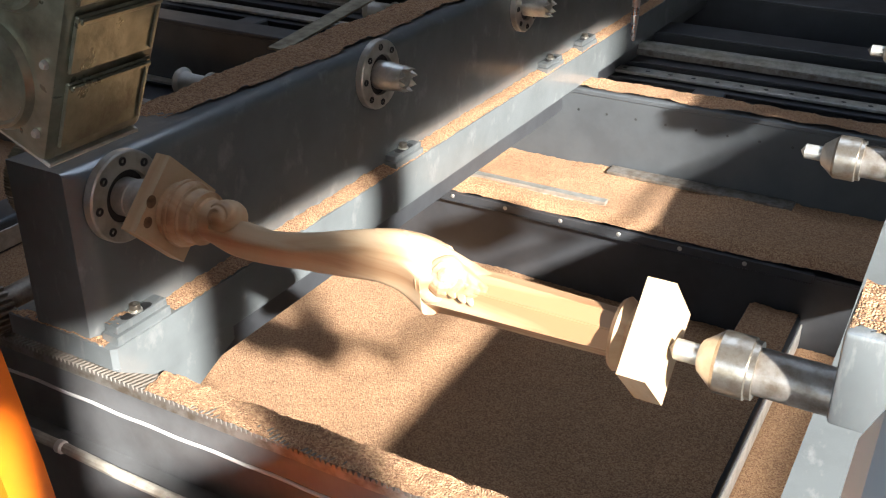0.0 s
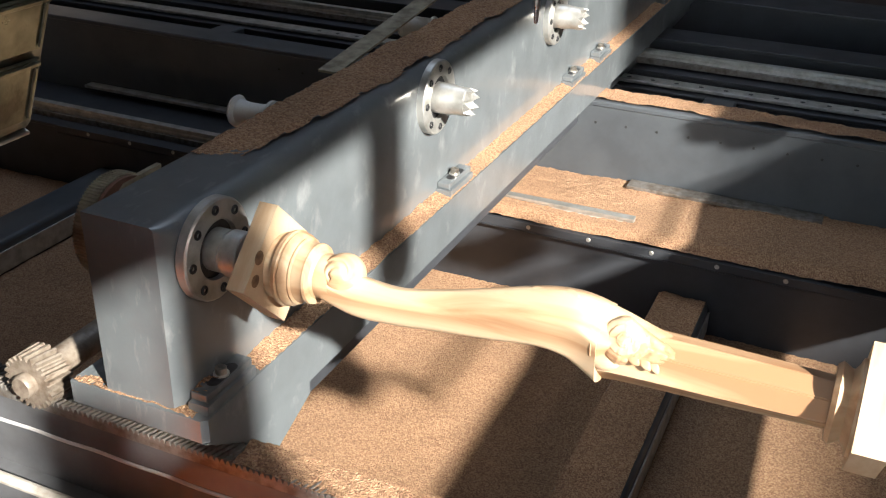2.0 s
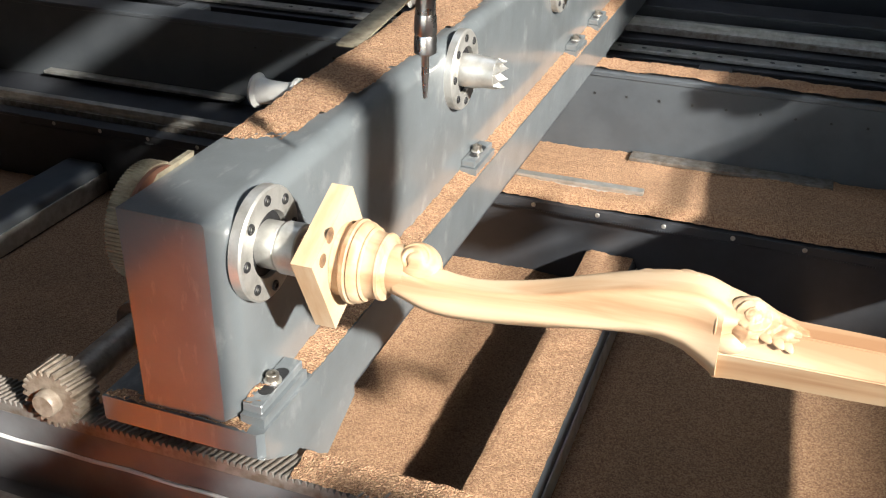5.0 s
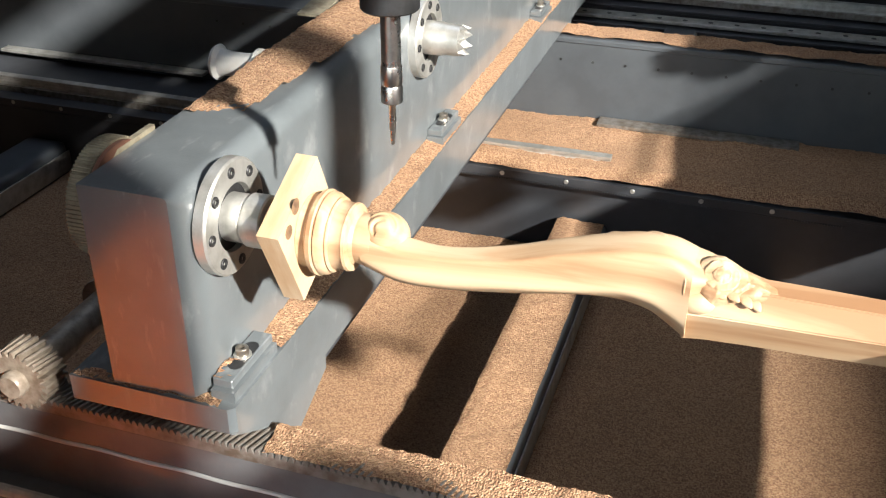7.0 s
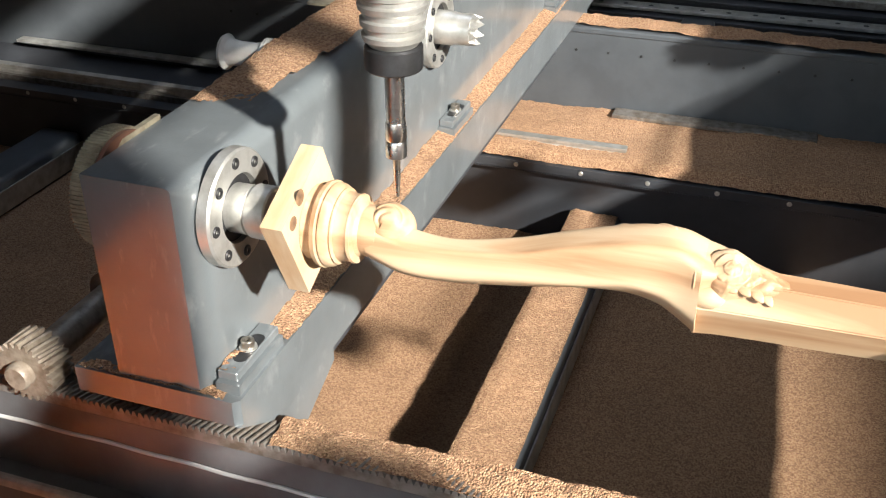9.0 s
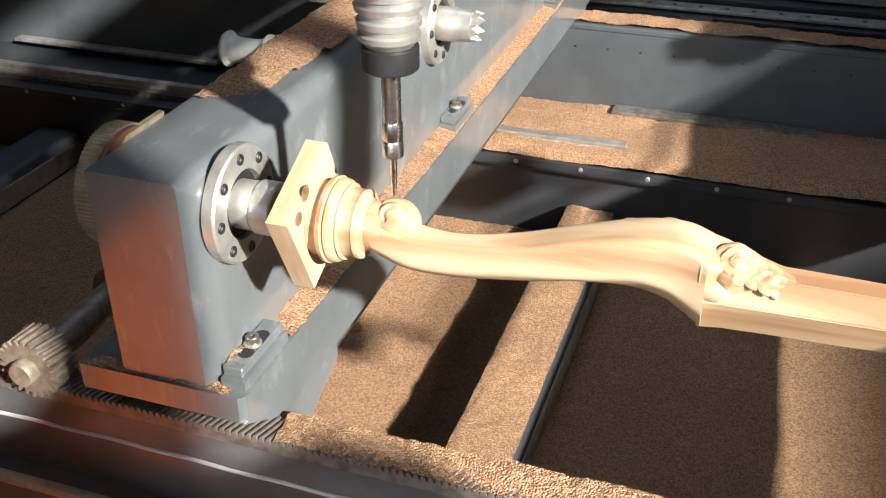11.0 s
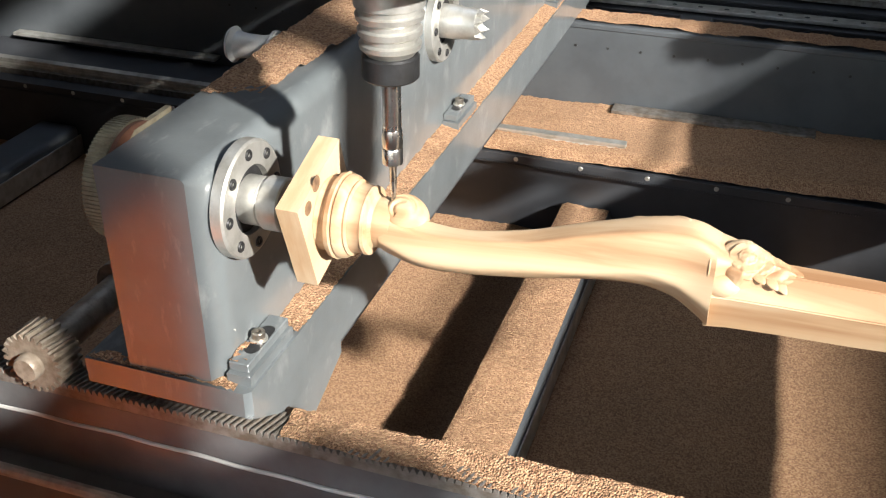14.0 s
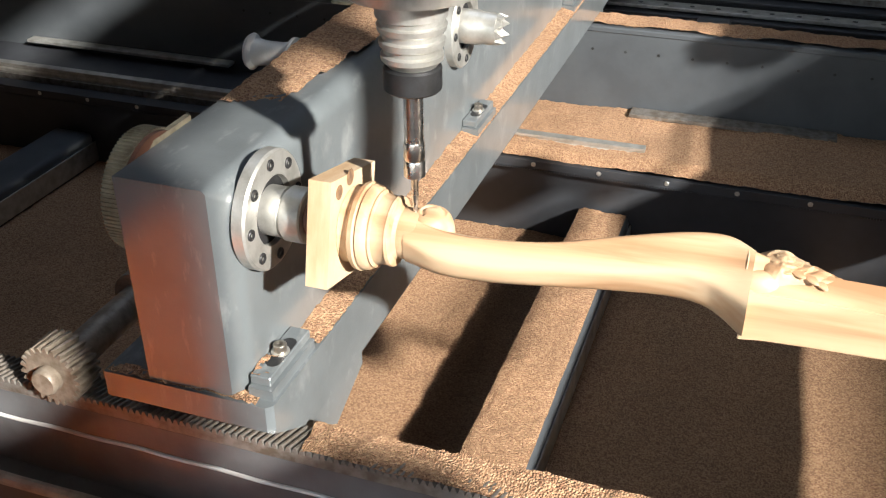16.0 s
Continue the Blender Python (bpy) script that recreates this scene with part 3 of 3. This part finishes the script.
def loft(table, n, m=96, p=16):
    """A carved body whose section at each station is a polygon with softened corners."""
    bm = bmesh.new()
    rings = []
    for i in range(n + 1):
        x = table[0][0] + (table[-1][0] - table[0][0]) * i / n
        reach = lerp_table(table, x)
        ring = []
        for k in range(m):
            a = 2 * math.pi * k / m
            r = sum((max(0, math.cos(a - radians(w))) / h) ** p for w, h in zip(WAYS, reach)) ** (-1 / p) / 1000
            ring.append(bm.verts.new((x, r * math.cos(a), r * math.sin(a))))
        rings.append(ring)
    for A, B in zip(rings, rings[1:]):
        for k in range(m):
            bm.faces.new([A[k], A[(k + 1) % m], B[(k + 1) % m], B[k]])
    bm.faces.new(rings[0]), bm.faces.new(rings[-1])
    return bm


def leg():
    L = thing("carved_leg", "pale carved cabriole table leg clamped between the spindles", "table leg")
    part("shank", loft(SHANK, 150), WOOD, L, smooth=60)
    part("knee", loft(KNEE, 50), WOOD, L, smooth=60)
    # square blank left at the foot end
    d = 0.0645
    square = [(d * math.cos(radians(68 + 90 * k)), d * math.sin(radians(68 + 90 * k))) for k in range(4)]
    block = part("foot_block", prism(square, 0.053, 0.073, 'x'), WOODBARE, L)
    # chipped pockets where the cutter broke through the foot block
    for yy, zz, w in ((-0.024, 0.036, 0.0070), (-0.040, 0.020, 0.0062)):
        part("pocket", lathe([(0.0725, 0.0), (0.0728, w), (0.0732, w * 1.05), (0.0733, 0)], 'x', (0, yy, zz), 14), DARKWOOD, block, "dark chipped pocket")
    # turned mouldings of the foot
    part("foot_turning", lathe([(0.073, 0.028), (0.0735, 0.0330), (0.0765, 0.0318), (0.0810, 0.0322), (0.0825, 0.0352), (0.0845, 0.0376), (0.0885, 0.0384),
                                (0.0897, 0.0374), (0.0901, 0.0346), (0.0909, 0.0346), (0.0913, 0.0370), (0.0950, 0.0364), (0.0980, 0.0345), (0.0992, 0.0328), (0.1010, 0.0334),
                                (0.1025, 0.0308), (0.1060, 0.0298), (0.1120, 0.0294), (0.1140, 0.0304), (0.1165, 0.0296), (0.1180, 0.0240), (0.1210, 0.0218),
                                (0.1250, 0.0225), (0.1360, 0.0210)], 'x', n=72), WOOD, L)
    # scroll that closes the foot
    bm = bmesh.new()
    K, M = 64, 96
    rings = []
    for k in range(K + 1):
        f = math.pi * (k / K - 0.5)
        y, r = 0.0222 * math.sin(f), max(0.0004, 0.0196 * math.cos(f) ** 0.62)
        ring = []
        for i in range(M):
            th = 2 * math.pi * i / M
            dy = 0.0
            if abs(y) > 0.008:
                # angle run from below round the back to the top of the curl
                run = (4.19 - th) % (2 * math.pi)
                rs = 0.0160 - 0.0010 * run
                fade = min(1, max(0, (4.4 - run) / 0.9)) * min(1, (run + 0.2) / 0.5)
                dy = 0.0030 * fade * math.exp(-((r - rs) / 0.0017) ** 2)
                inner = min(1, max(0, (3.2 - run) / 0.8))
                dy += 0.0024 * inner * math.exp(-((r - 0.0058 - 0.0006 * run) / 0.0015) ** 2)
            y2 = y - math.copysign(dy, y)
            ring.append(bm.verts.new((0.143 + r * math.cos(th), y2, 0.007 + r * math.sin(th))))
        rings.append(ring)
    for A, B in zip(rings, rings[1:]):
        for i in range(M):
            bm.faces.new([A[i], A[(i + 1) % M], B[(i + 1) % M], B[i]])
    bm.faces.new(rings[0]), bm.faces.new(rings[-1])
    part("scroll", bm, WOOD, L, smooth=80, m=pose(0, 0, 0, -42))
    # faceted post above the knee, a little stouter at its shoulder
    facets = [(24, 8), (8, 19), (-13, 18.5), (-23, -2), (-8, -33.5), (33, -17)]
    bm = bmesh.new()
    rings = []
    for x, k in ((0.3975, 1.13), (0.415, 1.07), (0.45, 1.03), (0.50, 1.0), (0.592, 0.90)):
        rings.append([bm.verts.new((x, y * k / 1000, z * k / 1000)) for y, z in facets])
    for A, B in zip(rings, rings[1:]):
        for k in range(6):
            bm.faces.new([A[k], A[(k + 1) % 6], B[(k + 1) % 6], B[k]])
    bm.faces.new(rings[0]), bm.faces.new(rings[-1])
    bmesh.ops.recalc_face_normals(bm, faces=bm.faces)
    bmesh.ops.bevel(bm, geom=[e for e in bm.edges if e.calc_face_angle(0) > 0.3], offset=0.0010, segments=2, affect='EDGES')
    part("post", bm, POSTWOOD, L)
    # carved rosette and leaves over the knee
    def petal(name, c, axis, length, width, thick, twist):
        bm = bmesh.new()
        bmesh.ops.create_uvsphere(bm, u_segments=14, v_segments=9, radius=1.0)
        n = Vector(axis).normalized()
        u = Vector((1, 0, 0)).cross(n).normalized()
        w = n.cross(u)
        dirn = math.cos(twist) * w + math.sin(twist) * u
        side = n.cross(dirn)
        for v in bm.verts:
            x, y, z = v.co
            hollow = -0.35 * thick * (1 - (x * x + y * y)) if z > 0 else 0
            taper = 1 - 0.35 * x
            v.co = Vector(c) + dirn * (x * length) + side * (y * width * taper) + n * (z * thick + hollow + 0.25 * thick * x)
        part(name, bm, WOOD, L, smooth=70)
    nrm = Vector((0.22, -0.50, 0.84)).normalized()
    rc = Vector(ROSE)
    along = (Vector((0.484, -0.011, 0.0158)) - rc)
    reach = along.length
    along = (along - along.dot(nrm) * nrm).normalized()
    drop = (Vector((0.484, -0.011, 0.0158)) - rc).dot(nrm)
    across = nrm.cross(along).normalized()
    # low relief: a rosette of overlapping petals that runs out in a veined leaf
    bm = bmesh.new()
    NA, NB = 150, 72
    grid = []
    for i in range(NA + 1):
        a = -0.0225 + (reach + 0.0225) * i / NA
        if a < 0:
            w = 0.0225 * math.sqrt(max(0.0004, 1 - (a / 0.0226) ** 2))
        else:
            w = 0.0225 * (1 - 0.82 * (a / reach) ** 0.8)
        f = max(0.0, a / reach)
        row = []
        for j in range(NB + 1):
            b = -1 + 2 * j / NB
            y = b * w
            r, th = math.hypot(a, y), math.atan2(y, a)
            h = (0.0062 - 0.0030 * f) * math.sqrt(max(0, 1 - b * b * 0.98)) * (1 if a > 0 else math.sqrt(max(0.05, 1 - (a / 0.0226) ** 2)))
            if r < 0.0195:
                ring = int(r / 0.0066)
                lobe = abs(math.sin(2.5 * th + 1.1 * ring + 0.3)) ** 0.5
                h += 0.0013 * (r / 0.0066 - ring) ** 1.3 * (0.15 + 0.85 * lobe)
                if r < 0.0052:
                    h += 0.0014 * (1 - (r / 0.0052) ** 2)
            else:
                vein = abs(math.sin(a * 250 + abs(b) * 3.2))
                h += (0.0013 * vein - 0.0008) * (1 - b * b) + 0.0012 * math.exp(-(b / 0.16) ** 2)
            h -= 0.0007 * math.exp(-((r - 0.0195 - 0.0018 * math.cos(5 * th)) / 0.0014) ** 2)
            h -= 0.010 * abs(b) ** 7 + 0.0009 * fbm(a, y, 110)
            row.append(bm.verts.new(rc + along * a + across * y + nrm * (h + drop * f - 0.0068 - 0.0085 * (max(0.0, -a) / 0.0225) ** 1.4)))
        grid.append(row)
    for A, B in zip(grid, grid[1:]):
        for j in range(NB):
            bm.faces.new([A[j], A[j + 1], B[j + 1], B[j]])
    for row in (grid[0], grid[-1]):
        low = [bm.verts.new(v.co - nrm * 0.006) for v in row]
        for j in range(NB):
            bm.faces.new([row[j], low[j], low[j + 1], row[j + 1]])
    part("rosette", bm, WOOD, L, smooth=70)
    # small leaves below the rosette and along the crest of the knee
    for x, y, z, ln, wd, tw in ((0.4340, -0.0215, 0.0165, 0.0085, 0.0042, 0.7), (0.4440, -0.0215, 0.0135, 0.0085, 0.0040, 0.8), (0.4515, -0.0205, 0.0105, 0.0075, 0.0036, 0.9),
                                (0.4235, -0.0225, 0.0175, 0.0085, 0.0044, 0.5), (0.4560, -0.0140, 0.0175, 0.0090, 0.0034, 0.35), (0.4650, -0.0125, 0.0160, 0.0080, 0.0030, 0.3)):
        petal("leaf", (x - 0.001, y + 0.0020, z + 0.0006), (0.15, -0.72, 0.66), ln * 0.75, wd, 0.0018, tw)
    for x, y, z, ln, wd, tw in ((0.3400, 0.0135, 0.0345, 0.0120, 0.0050, 0.25), (0.3545, 0.0140, 0.0372, 0.0100, 0.0050, -0.2), (0.3680, 0.0160, 0.0388, 0.0100, 0.0046, 0.3),
                                (0.3480, 0.0060, 0.0362, 0.0085, 0.0038, 0.8)):
        petal("leaf", (x, y, z), (-0.15, -0.10, 0.98), ln, wd, 0.0026, tw)
    bm = bmesh.new()
    bmesh.ops.create_uvsphere(bm, u_segments=24, v_segments=16, radius=0.0105)
    for v in bm.verts:
        v.co.x *= 1.5
    bmesh.ops.translate(bm, verts=bm.verts, vec=BALL)
    part("scroll_ball", bm, WOOD, L, smooth=70)
    # collar groove and square block at the tail end
    part("tail_turning", lathe([(0.588, 0.02), (0.588, 0.031), (0.592, 0.034), (0.597, 0.031), (0.600, 0.029), (0.604, 0.034), (0.606, 0.040), (0.6085, 0.040)], 'x', n=48), WOOD, L)
    e = 0.0625
    part("tail_block", prism([(e * math.cos(radians(68 + 90 * k)), e * math.sin(radians(68 + 90 * k))) for k in range(4)], 0.6085, 0.634, 'x'), WOODBARE, L)
    return L


leg_thing = leg()


# ---- tailstocks ----
def tailstock(y):
    t = thing("tailstock", "steel live centre with knurled nut on a grey tailstock", "tailstock", pose(0, y, 1.0), "tailstocks")
    part("centre_point", lathe([(0.634, 0.0), (0.640, 0.0095), (0.660, 0.0095), (0.662, 0.014), (0.676, 0.025)], 'x', n=32), STEEL, t)
    part("nut", lathe([(0.676, 0.025), (0.679, 0.0275), (0.704, 0.0275), (0.705, 0.0255), (0.710, 0.0255)], 'x', n=36), SHAFTSTEEL, t, "bright knurled clamping nut")
    part("quill", lathe([(0.700, 0.0205), (0.80, 0.0205)], 'x', n=32), RACKSTEEL, t)
    part("body", box((0.772, -0.042, -0.004), (0.815, 0.042, 0.080), 0.004, 2), PAINT, t)
    part("arm", box((0.8152, -0.008, 0.061), (1.0, 0.008, 0.075), 0.002), PAINT, t)
    return t


for k in range(4):
    tailstock(PITCH * k)
tail_rod = thing("tailstock_rod", "slim round steel rod that carries the row of tailstocks", "rod")
part("rod", lathe([(-0.045, 0.0), (-0.045, 0.008), (2.80, 0.008), (2.80, 0.0)], 'y', (1.008, 0, 1.068), 20), SHAFTSTEEL, tail_rod)
part("stand", box((0.98, 2.8002, 0.0), (1.04, 2.92, 1.100), 0.004), PAINT, tail_rod)
# added beam, outline stepped so its shadow edge falls right on tray and girder
bm = bmesh.new()
tail_shade_outline = [(-0.06, 0.635), (3.0, 0.635), (3.0, 0.955), (1.30, 0.955), (1.10, 0.885), (0.80, 0.862), (0.40, 0.826), (-0.06, 0.823)]
add_prism(bm, tail_shade_outline, 0.74, 0.90, 'x')
tail_shade_beam = thing("tail_shade_beam", "added grey beam beyond the tailstocks, shaped to cast shade", "machine beam")
part("beam", bm, PAINT, tail_shade_beam)
for y in (-0.058, 2.9):
    part("post", box((0.83, y, 0.0), (0.89, y + 0.06, 0.6348), 0.003), PAINT, tail_shade_beam)
solid("cover_box", box((0.819, -0.725, 0.0), (0.93, -0.676, 1.432), 0.004, 2), LIGHTGREY, "light grey sheet metal cabinet standing beside the tailstock", "cabinet")


# ---- the gantry, which moves ----
def gantry():
    g = thing("gantry", "moving gantry with orange side plate and spindle bridge", "gantry")
    # measured from the tool's axis
    part("side_plate", prism([(-0.40, 0.30), (-0.106, 0.30), (-0.228, 1.05), (-0.262, 1.20), (-0.40, 1.20)], -0.445, -0.415, 'y'), ORANGE, g, "orange painted side plate")
    low = part("lower_bar", box((-0.068, 0.02, 0.28), (0.036, 1.079, 0.470), 0.012, 3), BEDPAINT, g, "chip-covered steel bar low across the tray")
    part("edge_strip", box((0.0365, 0.02, 0.40), (0.0395, 1.079, 0.448), 0.001), STEEL, low, "pale steel edge strip")
    # unseen bridge boxes, edges and gap set to cast the moving shade
    part("bridge", box((0.45, -0.95, 1.60), (0.600, 3.0, 1.775), 0.01), DARKPAINT, g)
    part("bridge_shade_lip", box((0.45, -0.70, 1.508), (0.462, 3.0, 1.5998), 0.002), DARKPAINT, g)
    part("bridge_shade_top", box((0.45, -0.95, 1.95), (0.585, 3.0, 2.3), 0.01), DARKPAINT, g)
    # added block out of view, keeps sun off the near end
    part("shade_block", box((0.72, -0.6868, 1.80), (0.85, -0.622, 2.3), 0.004), DARKPAINT, g)
    # added panel, never in view, holds fill light off the left bed
    part("side_blocker", box((-2.3, -0.82, 0.10), (-0.36, -0.72, 1.90), 0.01), DARKPAINT, g, "added tall dark panel out of view that blocks fill light")
    # added boxes out of view that shade the rack and beam end
    part("shade_column", box((0.72, -1.00, 0.30), (0.85, -0.52, 1.29), 0.01), ORANGE, g, "added orange box out of view that casts shade")
    bm = box((0.72, -0.99, 1.2902), (0.85, -0.687, 1.445), 0.004)
    add_box(bm, (0.72, -0.725, 1.4452), (0.85, -0.687, 1.7498), 0.004)
    add_box(bm, (0.72, -0.99, 1.75), (0.85, -0.687, 2.3), 0.004)
    part("shade_upright", bm, ORANGE, g)
    # added reflector out of view, throws orange onto the headstock's end face
    bm = prism([(-0.715, 0.20), (-0.405, 0.20), (-0.405, 0.66), (-0.56, 0.72), (-0.715, 0.60)], -0.012, 0.0, 'x')
    for v in bm.verts:
        v.co.x += -0.58 - 0.24 * (v.co.y + 0.5)
    part("bounce_plate", bm, ORANGE, g, "added orange reflector plate out of view")
    # added pole out of view, its shadow makes the dark band on the beam
    part("shade_pole", tube([(0.86 + 0.02 * math.sin(k), -0.365, 1.53 + 0.1 * k) for k in range(8)], 0.048, 20), BLACKSTEEL, g, "added black pole out of view that casts a band of shade")
    # tilted carving head in front of the bridge
    q = pose(-0.259, -0.35, 1.227, 0, 22, 0)
    head = part("head_housing", box((-0.25, 0, 0), (0.0, 0.085, 0.40), 0.006, 2), MOTOR, g, "dusty dark cast housing", m=q)
    for z, tall in ((0.012, 0.048), (0.066, 0.040), (0.112, 0.052), (0.170, 0.044), (0.220, 0.052), (0.278, 0.048)):
        bm = box((0.0002, 0.008, z), (0.0030, 0.078, z + tall), 0.0012)
        add_box(bm, (0.0031, 0.010, z + tall - 0.005), (0.0058, 0.076, z + tall - 0.001), 0.0010)
        add_box(bm, (0.0031, 0.072, z + 0.003), (0.0050, 0.0755, z + tall - 0.0055), 0.0010)
        part("panel", bm, MOTOR, head)
    # bright steel strip along the housing's lower edge
    part("bottom_lip", box((-0.20, 0.004, -0.0035), (0.001, 0.082, -0.0002), 0.0010), STEEL, head, "bright lower edge strip")
    for z in (0.030, 0.114, 0.198, 0.282):
        cap = part("end_cap", lathe([(-0.0012, 0.0), (-0.0012, 0.0045), (-0.0070, 0.0055), (-0.0075, 0.0095), (-0.0030, 0.0120), (-0.0026, 0.0300), (-0.0050, 0.0320), (-0.0050, 0.0345), (-0.0002, 0.0370)],
                   'y', (-0.050, 0, z + 0.01), 40), MOTOR, head)
        part("slot", box((-0.0525, -0.0078, z + 0.0055), (-0.0475, -0.0062, z + 0.0145)), BLACKSTEEL, cap, "dark key slot")
    for z in (0.020, 0.070, 0.122, 0.168, 0.222, 0.270):
        part("rivet", lathe([(-0.0030, 0.0), (-0.0028, 0.0022), (-0.0002, 0.0032)], 'y', (-0.0085, 0, z), 12), STEEL, head)
    return g


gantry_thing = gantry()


def cutter():
    c = thing("milling_spindle", "vertical milling spindle with collet holder and slim cutter", "milling spindle")
    # origin at the tip of the bit
    part("bit", lathe([(0.0, 0.0), (0.0012, 0.0016), (0.020, 0.0030), (0.034, 0.0030), (0.036, 0.0042), (0.040, 0.0042)], 'z', n=20), TOOLSTEEL, c, "tapered carving bit")
    part("collet_nut", lathe([(0.037, 0.0072), (0.038, 0.0088), (0.050, 0.0088), (0.052, 0.0080), (0.054, 0.0088), (0.066, 0.0085), (0.068, 0.0080)], 'z', n=28), TOOLSTEEL, c)
    part("extension", lathe([(0.066, 0.0078), (0.118, 0.0078)], 'z', n=28), TOOLSTEEL, c)
    part("clamp_nut", lathe([(0.112, 0.010), (0.112, 0.0215), (0.1135, 0.0228), (0.130, 0.0228), (0.1315, 0.0215)], 'z', n=44), BLACKSTEEL, c, "black clamping nut")
    part("holder", lathe([(0.131, 0.0185), (0.1340, 0.0208), (0.1370, 0.0240), (0.1410, 0.0244), (0.1425, 0.0220), (0.1460, 0.0222), (0.1480, 0.0250), (0.1525, 0.0254),
                          (0.1540, 0.0230), (0.1575, 0.0232), (0.1600, 0.0262), (0.1640, 0.0270), (0.1655, 0.0246), (0.1690, 0.0248), (0.1705, 0.0275), (0.1840, 0.0280),
                          (0.1860, 0.0262), (0.1900, 0.0262)], 'z', n=48), STEEL, c)
    # added plate out of view, blocks sun through the bridge gap while raised
    part("gap_shade_plate", box((0.612, -0.95, 0.567), (0.626, 3.0, 0.76), 0.003), DARKPAINT, c, "added dark plate out of view that shuts the sun gap when raised")
    part("nose", lathe([(0.188, 0.025), (0.188, 0.050), (0.192, 0.052), (0.23, 0.052), (0.23, 0.060), (0.55, 0.060), (0.55, 0)], 'z', n=48), STEEL, c)
    return c


cutter_thing = cutter()


# ---- wood chips ----
chip_sheet("plate_chips", -0.157, 0.000, -0.0685, -0.048, lambda x, y: 0.8370 + 0.004 * max(0, fbm(x, y, 22) + 0.25), 0.0025,
           "wood chips on the near edge of the foot plate", lambda x, y: fbm(x, y, 16) + (0.75 if x < -0.105 or x > -0.050 else 0.30) > 0.05 and y < -0.053 + 0.006 * fbm(x, 0, 40))
chip_sheet("tailstock_chips", 0.774, 0.858, -0.040, 0.040, lambda x, y: 1.0812 + 0.010 * max(0, fbm(x, y, 14) + 0.3), 0.003,
           "pale wood chips heaped on the tailstock", lambda x, y: fbm(x, y, 20) > -0.3)
chip_sheet("clamp_chips", -0.0112, 0.0085, -0.0535, -0.022, lambda x, y: 0.8572 + 0.003 * max(0, fbm(x, y, 40) + 0.3), 0.002,
           "wood chips on the step clamp", lambda x, y: fbm(x, y, 50) > -0.25)

def strip_edge(y):
    return -0.030 - 0.018 * math.exp(-((y - 0.1) / 0.1) ** 2) + 0.008 * fbm(y, 0.0, 14)


chip_sheet("beam_chips", -0.110, -0.016, 0.075, 2.6, lambda x, y: 1.0475 + 0.004 * (0.5 + fbm(x, y, 12)), 0.006,
           "brown wood chips lying along the beam top", lambda x, y: x < strip_edge(y) and y > 0.10 - (x + 0.11) * -0.5 + 0.01 * fbm(x, y, 30))
chip_sheet("ledge_chips", -0.0118, 0.0155, 0.032, 2.4, lambda x, y: 0.8375 + 0.006 * max(0, (0.016 - x) / 0.028) + 0.002 * fbm(x, y, 30), 0.004,
           "wood chips along the foot plate ledge")
chip_sheet("tray_chips", -2.0, 1.3, 0.0, 1.078, lambda x, y: 0.395 + 0.010 * fbm(x, y, 2.2) + 0.045 * math.exp(-((y - 0.1) / 0.2) ** 2), 0.0065,
           "reddish brown wood chips heaped in the tray")
chip_sheet("girder_chips", -0.25, 1.2, 1.0785, 1.334, lambda x, y: 0.563 + 0.018 * min(1, max(0, y - 1.078) / 0.022) + 0.005 * fbm(x, y, 8) + 0.012 * max(0, (x - 0.1)), 0.007,
           "wood chips covering the girder top")
chip_sheet("flange_chips", -0.2, 1.6, 1.345, 1.418, lambda x, y: 0.760 + 0.005 * (0.5 + fbm(x, y, 15)), 0.006,
           "wood chips on the cross beam flange")
bar_chips = chip_sheet("bar_chips", -0.064, 0.030, 0.03, 1.07, lambda x, y: 0.4735 + 0.003 * fbm(x, y, 20) - 2.2 * max(0, abs(x + 0.016) - 0.034) ** 1.6, 0.005,
           "wood chips covering the tray bar")
chip_sheet("rack_chips", 0.028, 1.4, -0.047, -0.008, lambda x, y: 0.7742 + 0.003 * fbm(x, y, 25) + 0.004 * (y + 0.04) / 0.03, 0.004,
           "wood chips lying on the gear rack")


def motions():
    tool = [(0, 0.576, 1.26), (0.5, 0.567, 1.261), (1, 0.502, 1.265), (1.5, 0.407, 1.263), (2, 0.320, 1.27), (2.5, 0.235, 1.277), (3, 0.150, 1.277), (3.5, 0.146, 1.272),
            (4, 0.146, 1.231), (4.5, 0.148, 1.198), (5, 0.149, 1.159), (5.2, 0.150, 1.150), (7.4, 0.152, 1.080), (8, 0.151, 1.060), (8.5, 0.150, 1.042), (9, 0.150, 1.036),
            (11.5, 0.138, 1.027), (12.5, 0.131, 1.018), (13, 0.132, 1.02), (14.5, 0.134, 1.02), (16, 0.131, 1.017)]
    walk(cutter_thing, [(t, pose(x, 0, z)) for t, x, z in tool])
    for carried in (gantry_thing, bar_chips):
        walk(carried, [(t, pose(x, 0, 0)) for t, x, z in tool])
    turn = [(0, 22), (2.6, 22), (2.9, 21), (3.0, 19), (3.1, 15), (3.2, 11), (3.3, 7), (3.4, 4), (3.6, 2), (11.4, 2), (11.9, -5), (12.1, -11), (12.2, -16), (12.4, -26), (12.5, -40), (12.6, -53), (12.8, -82), (13, -104), (13.2, -97), (13.4, -68), (13.6, -36), (13.8, -11),
            (14, -5), (14.2, -2), (14.4, 2), (14.6, -18), (14.8, -40), (15, -73), (15.2, -102), (15.4, -108), (15.6, -104), (15.8, -72), (16, -36)]
    walk(leg_thing, [(t, pose(0, 0, 1.0, a)) for t, a in turn])


motions()
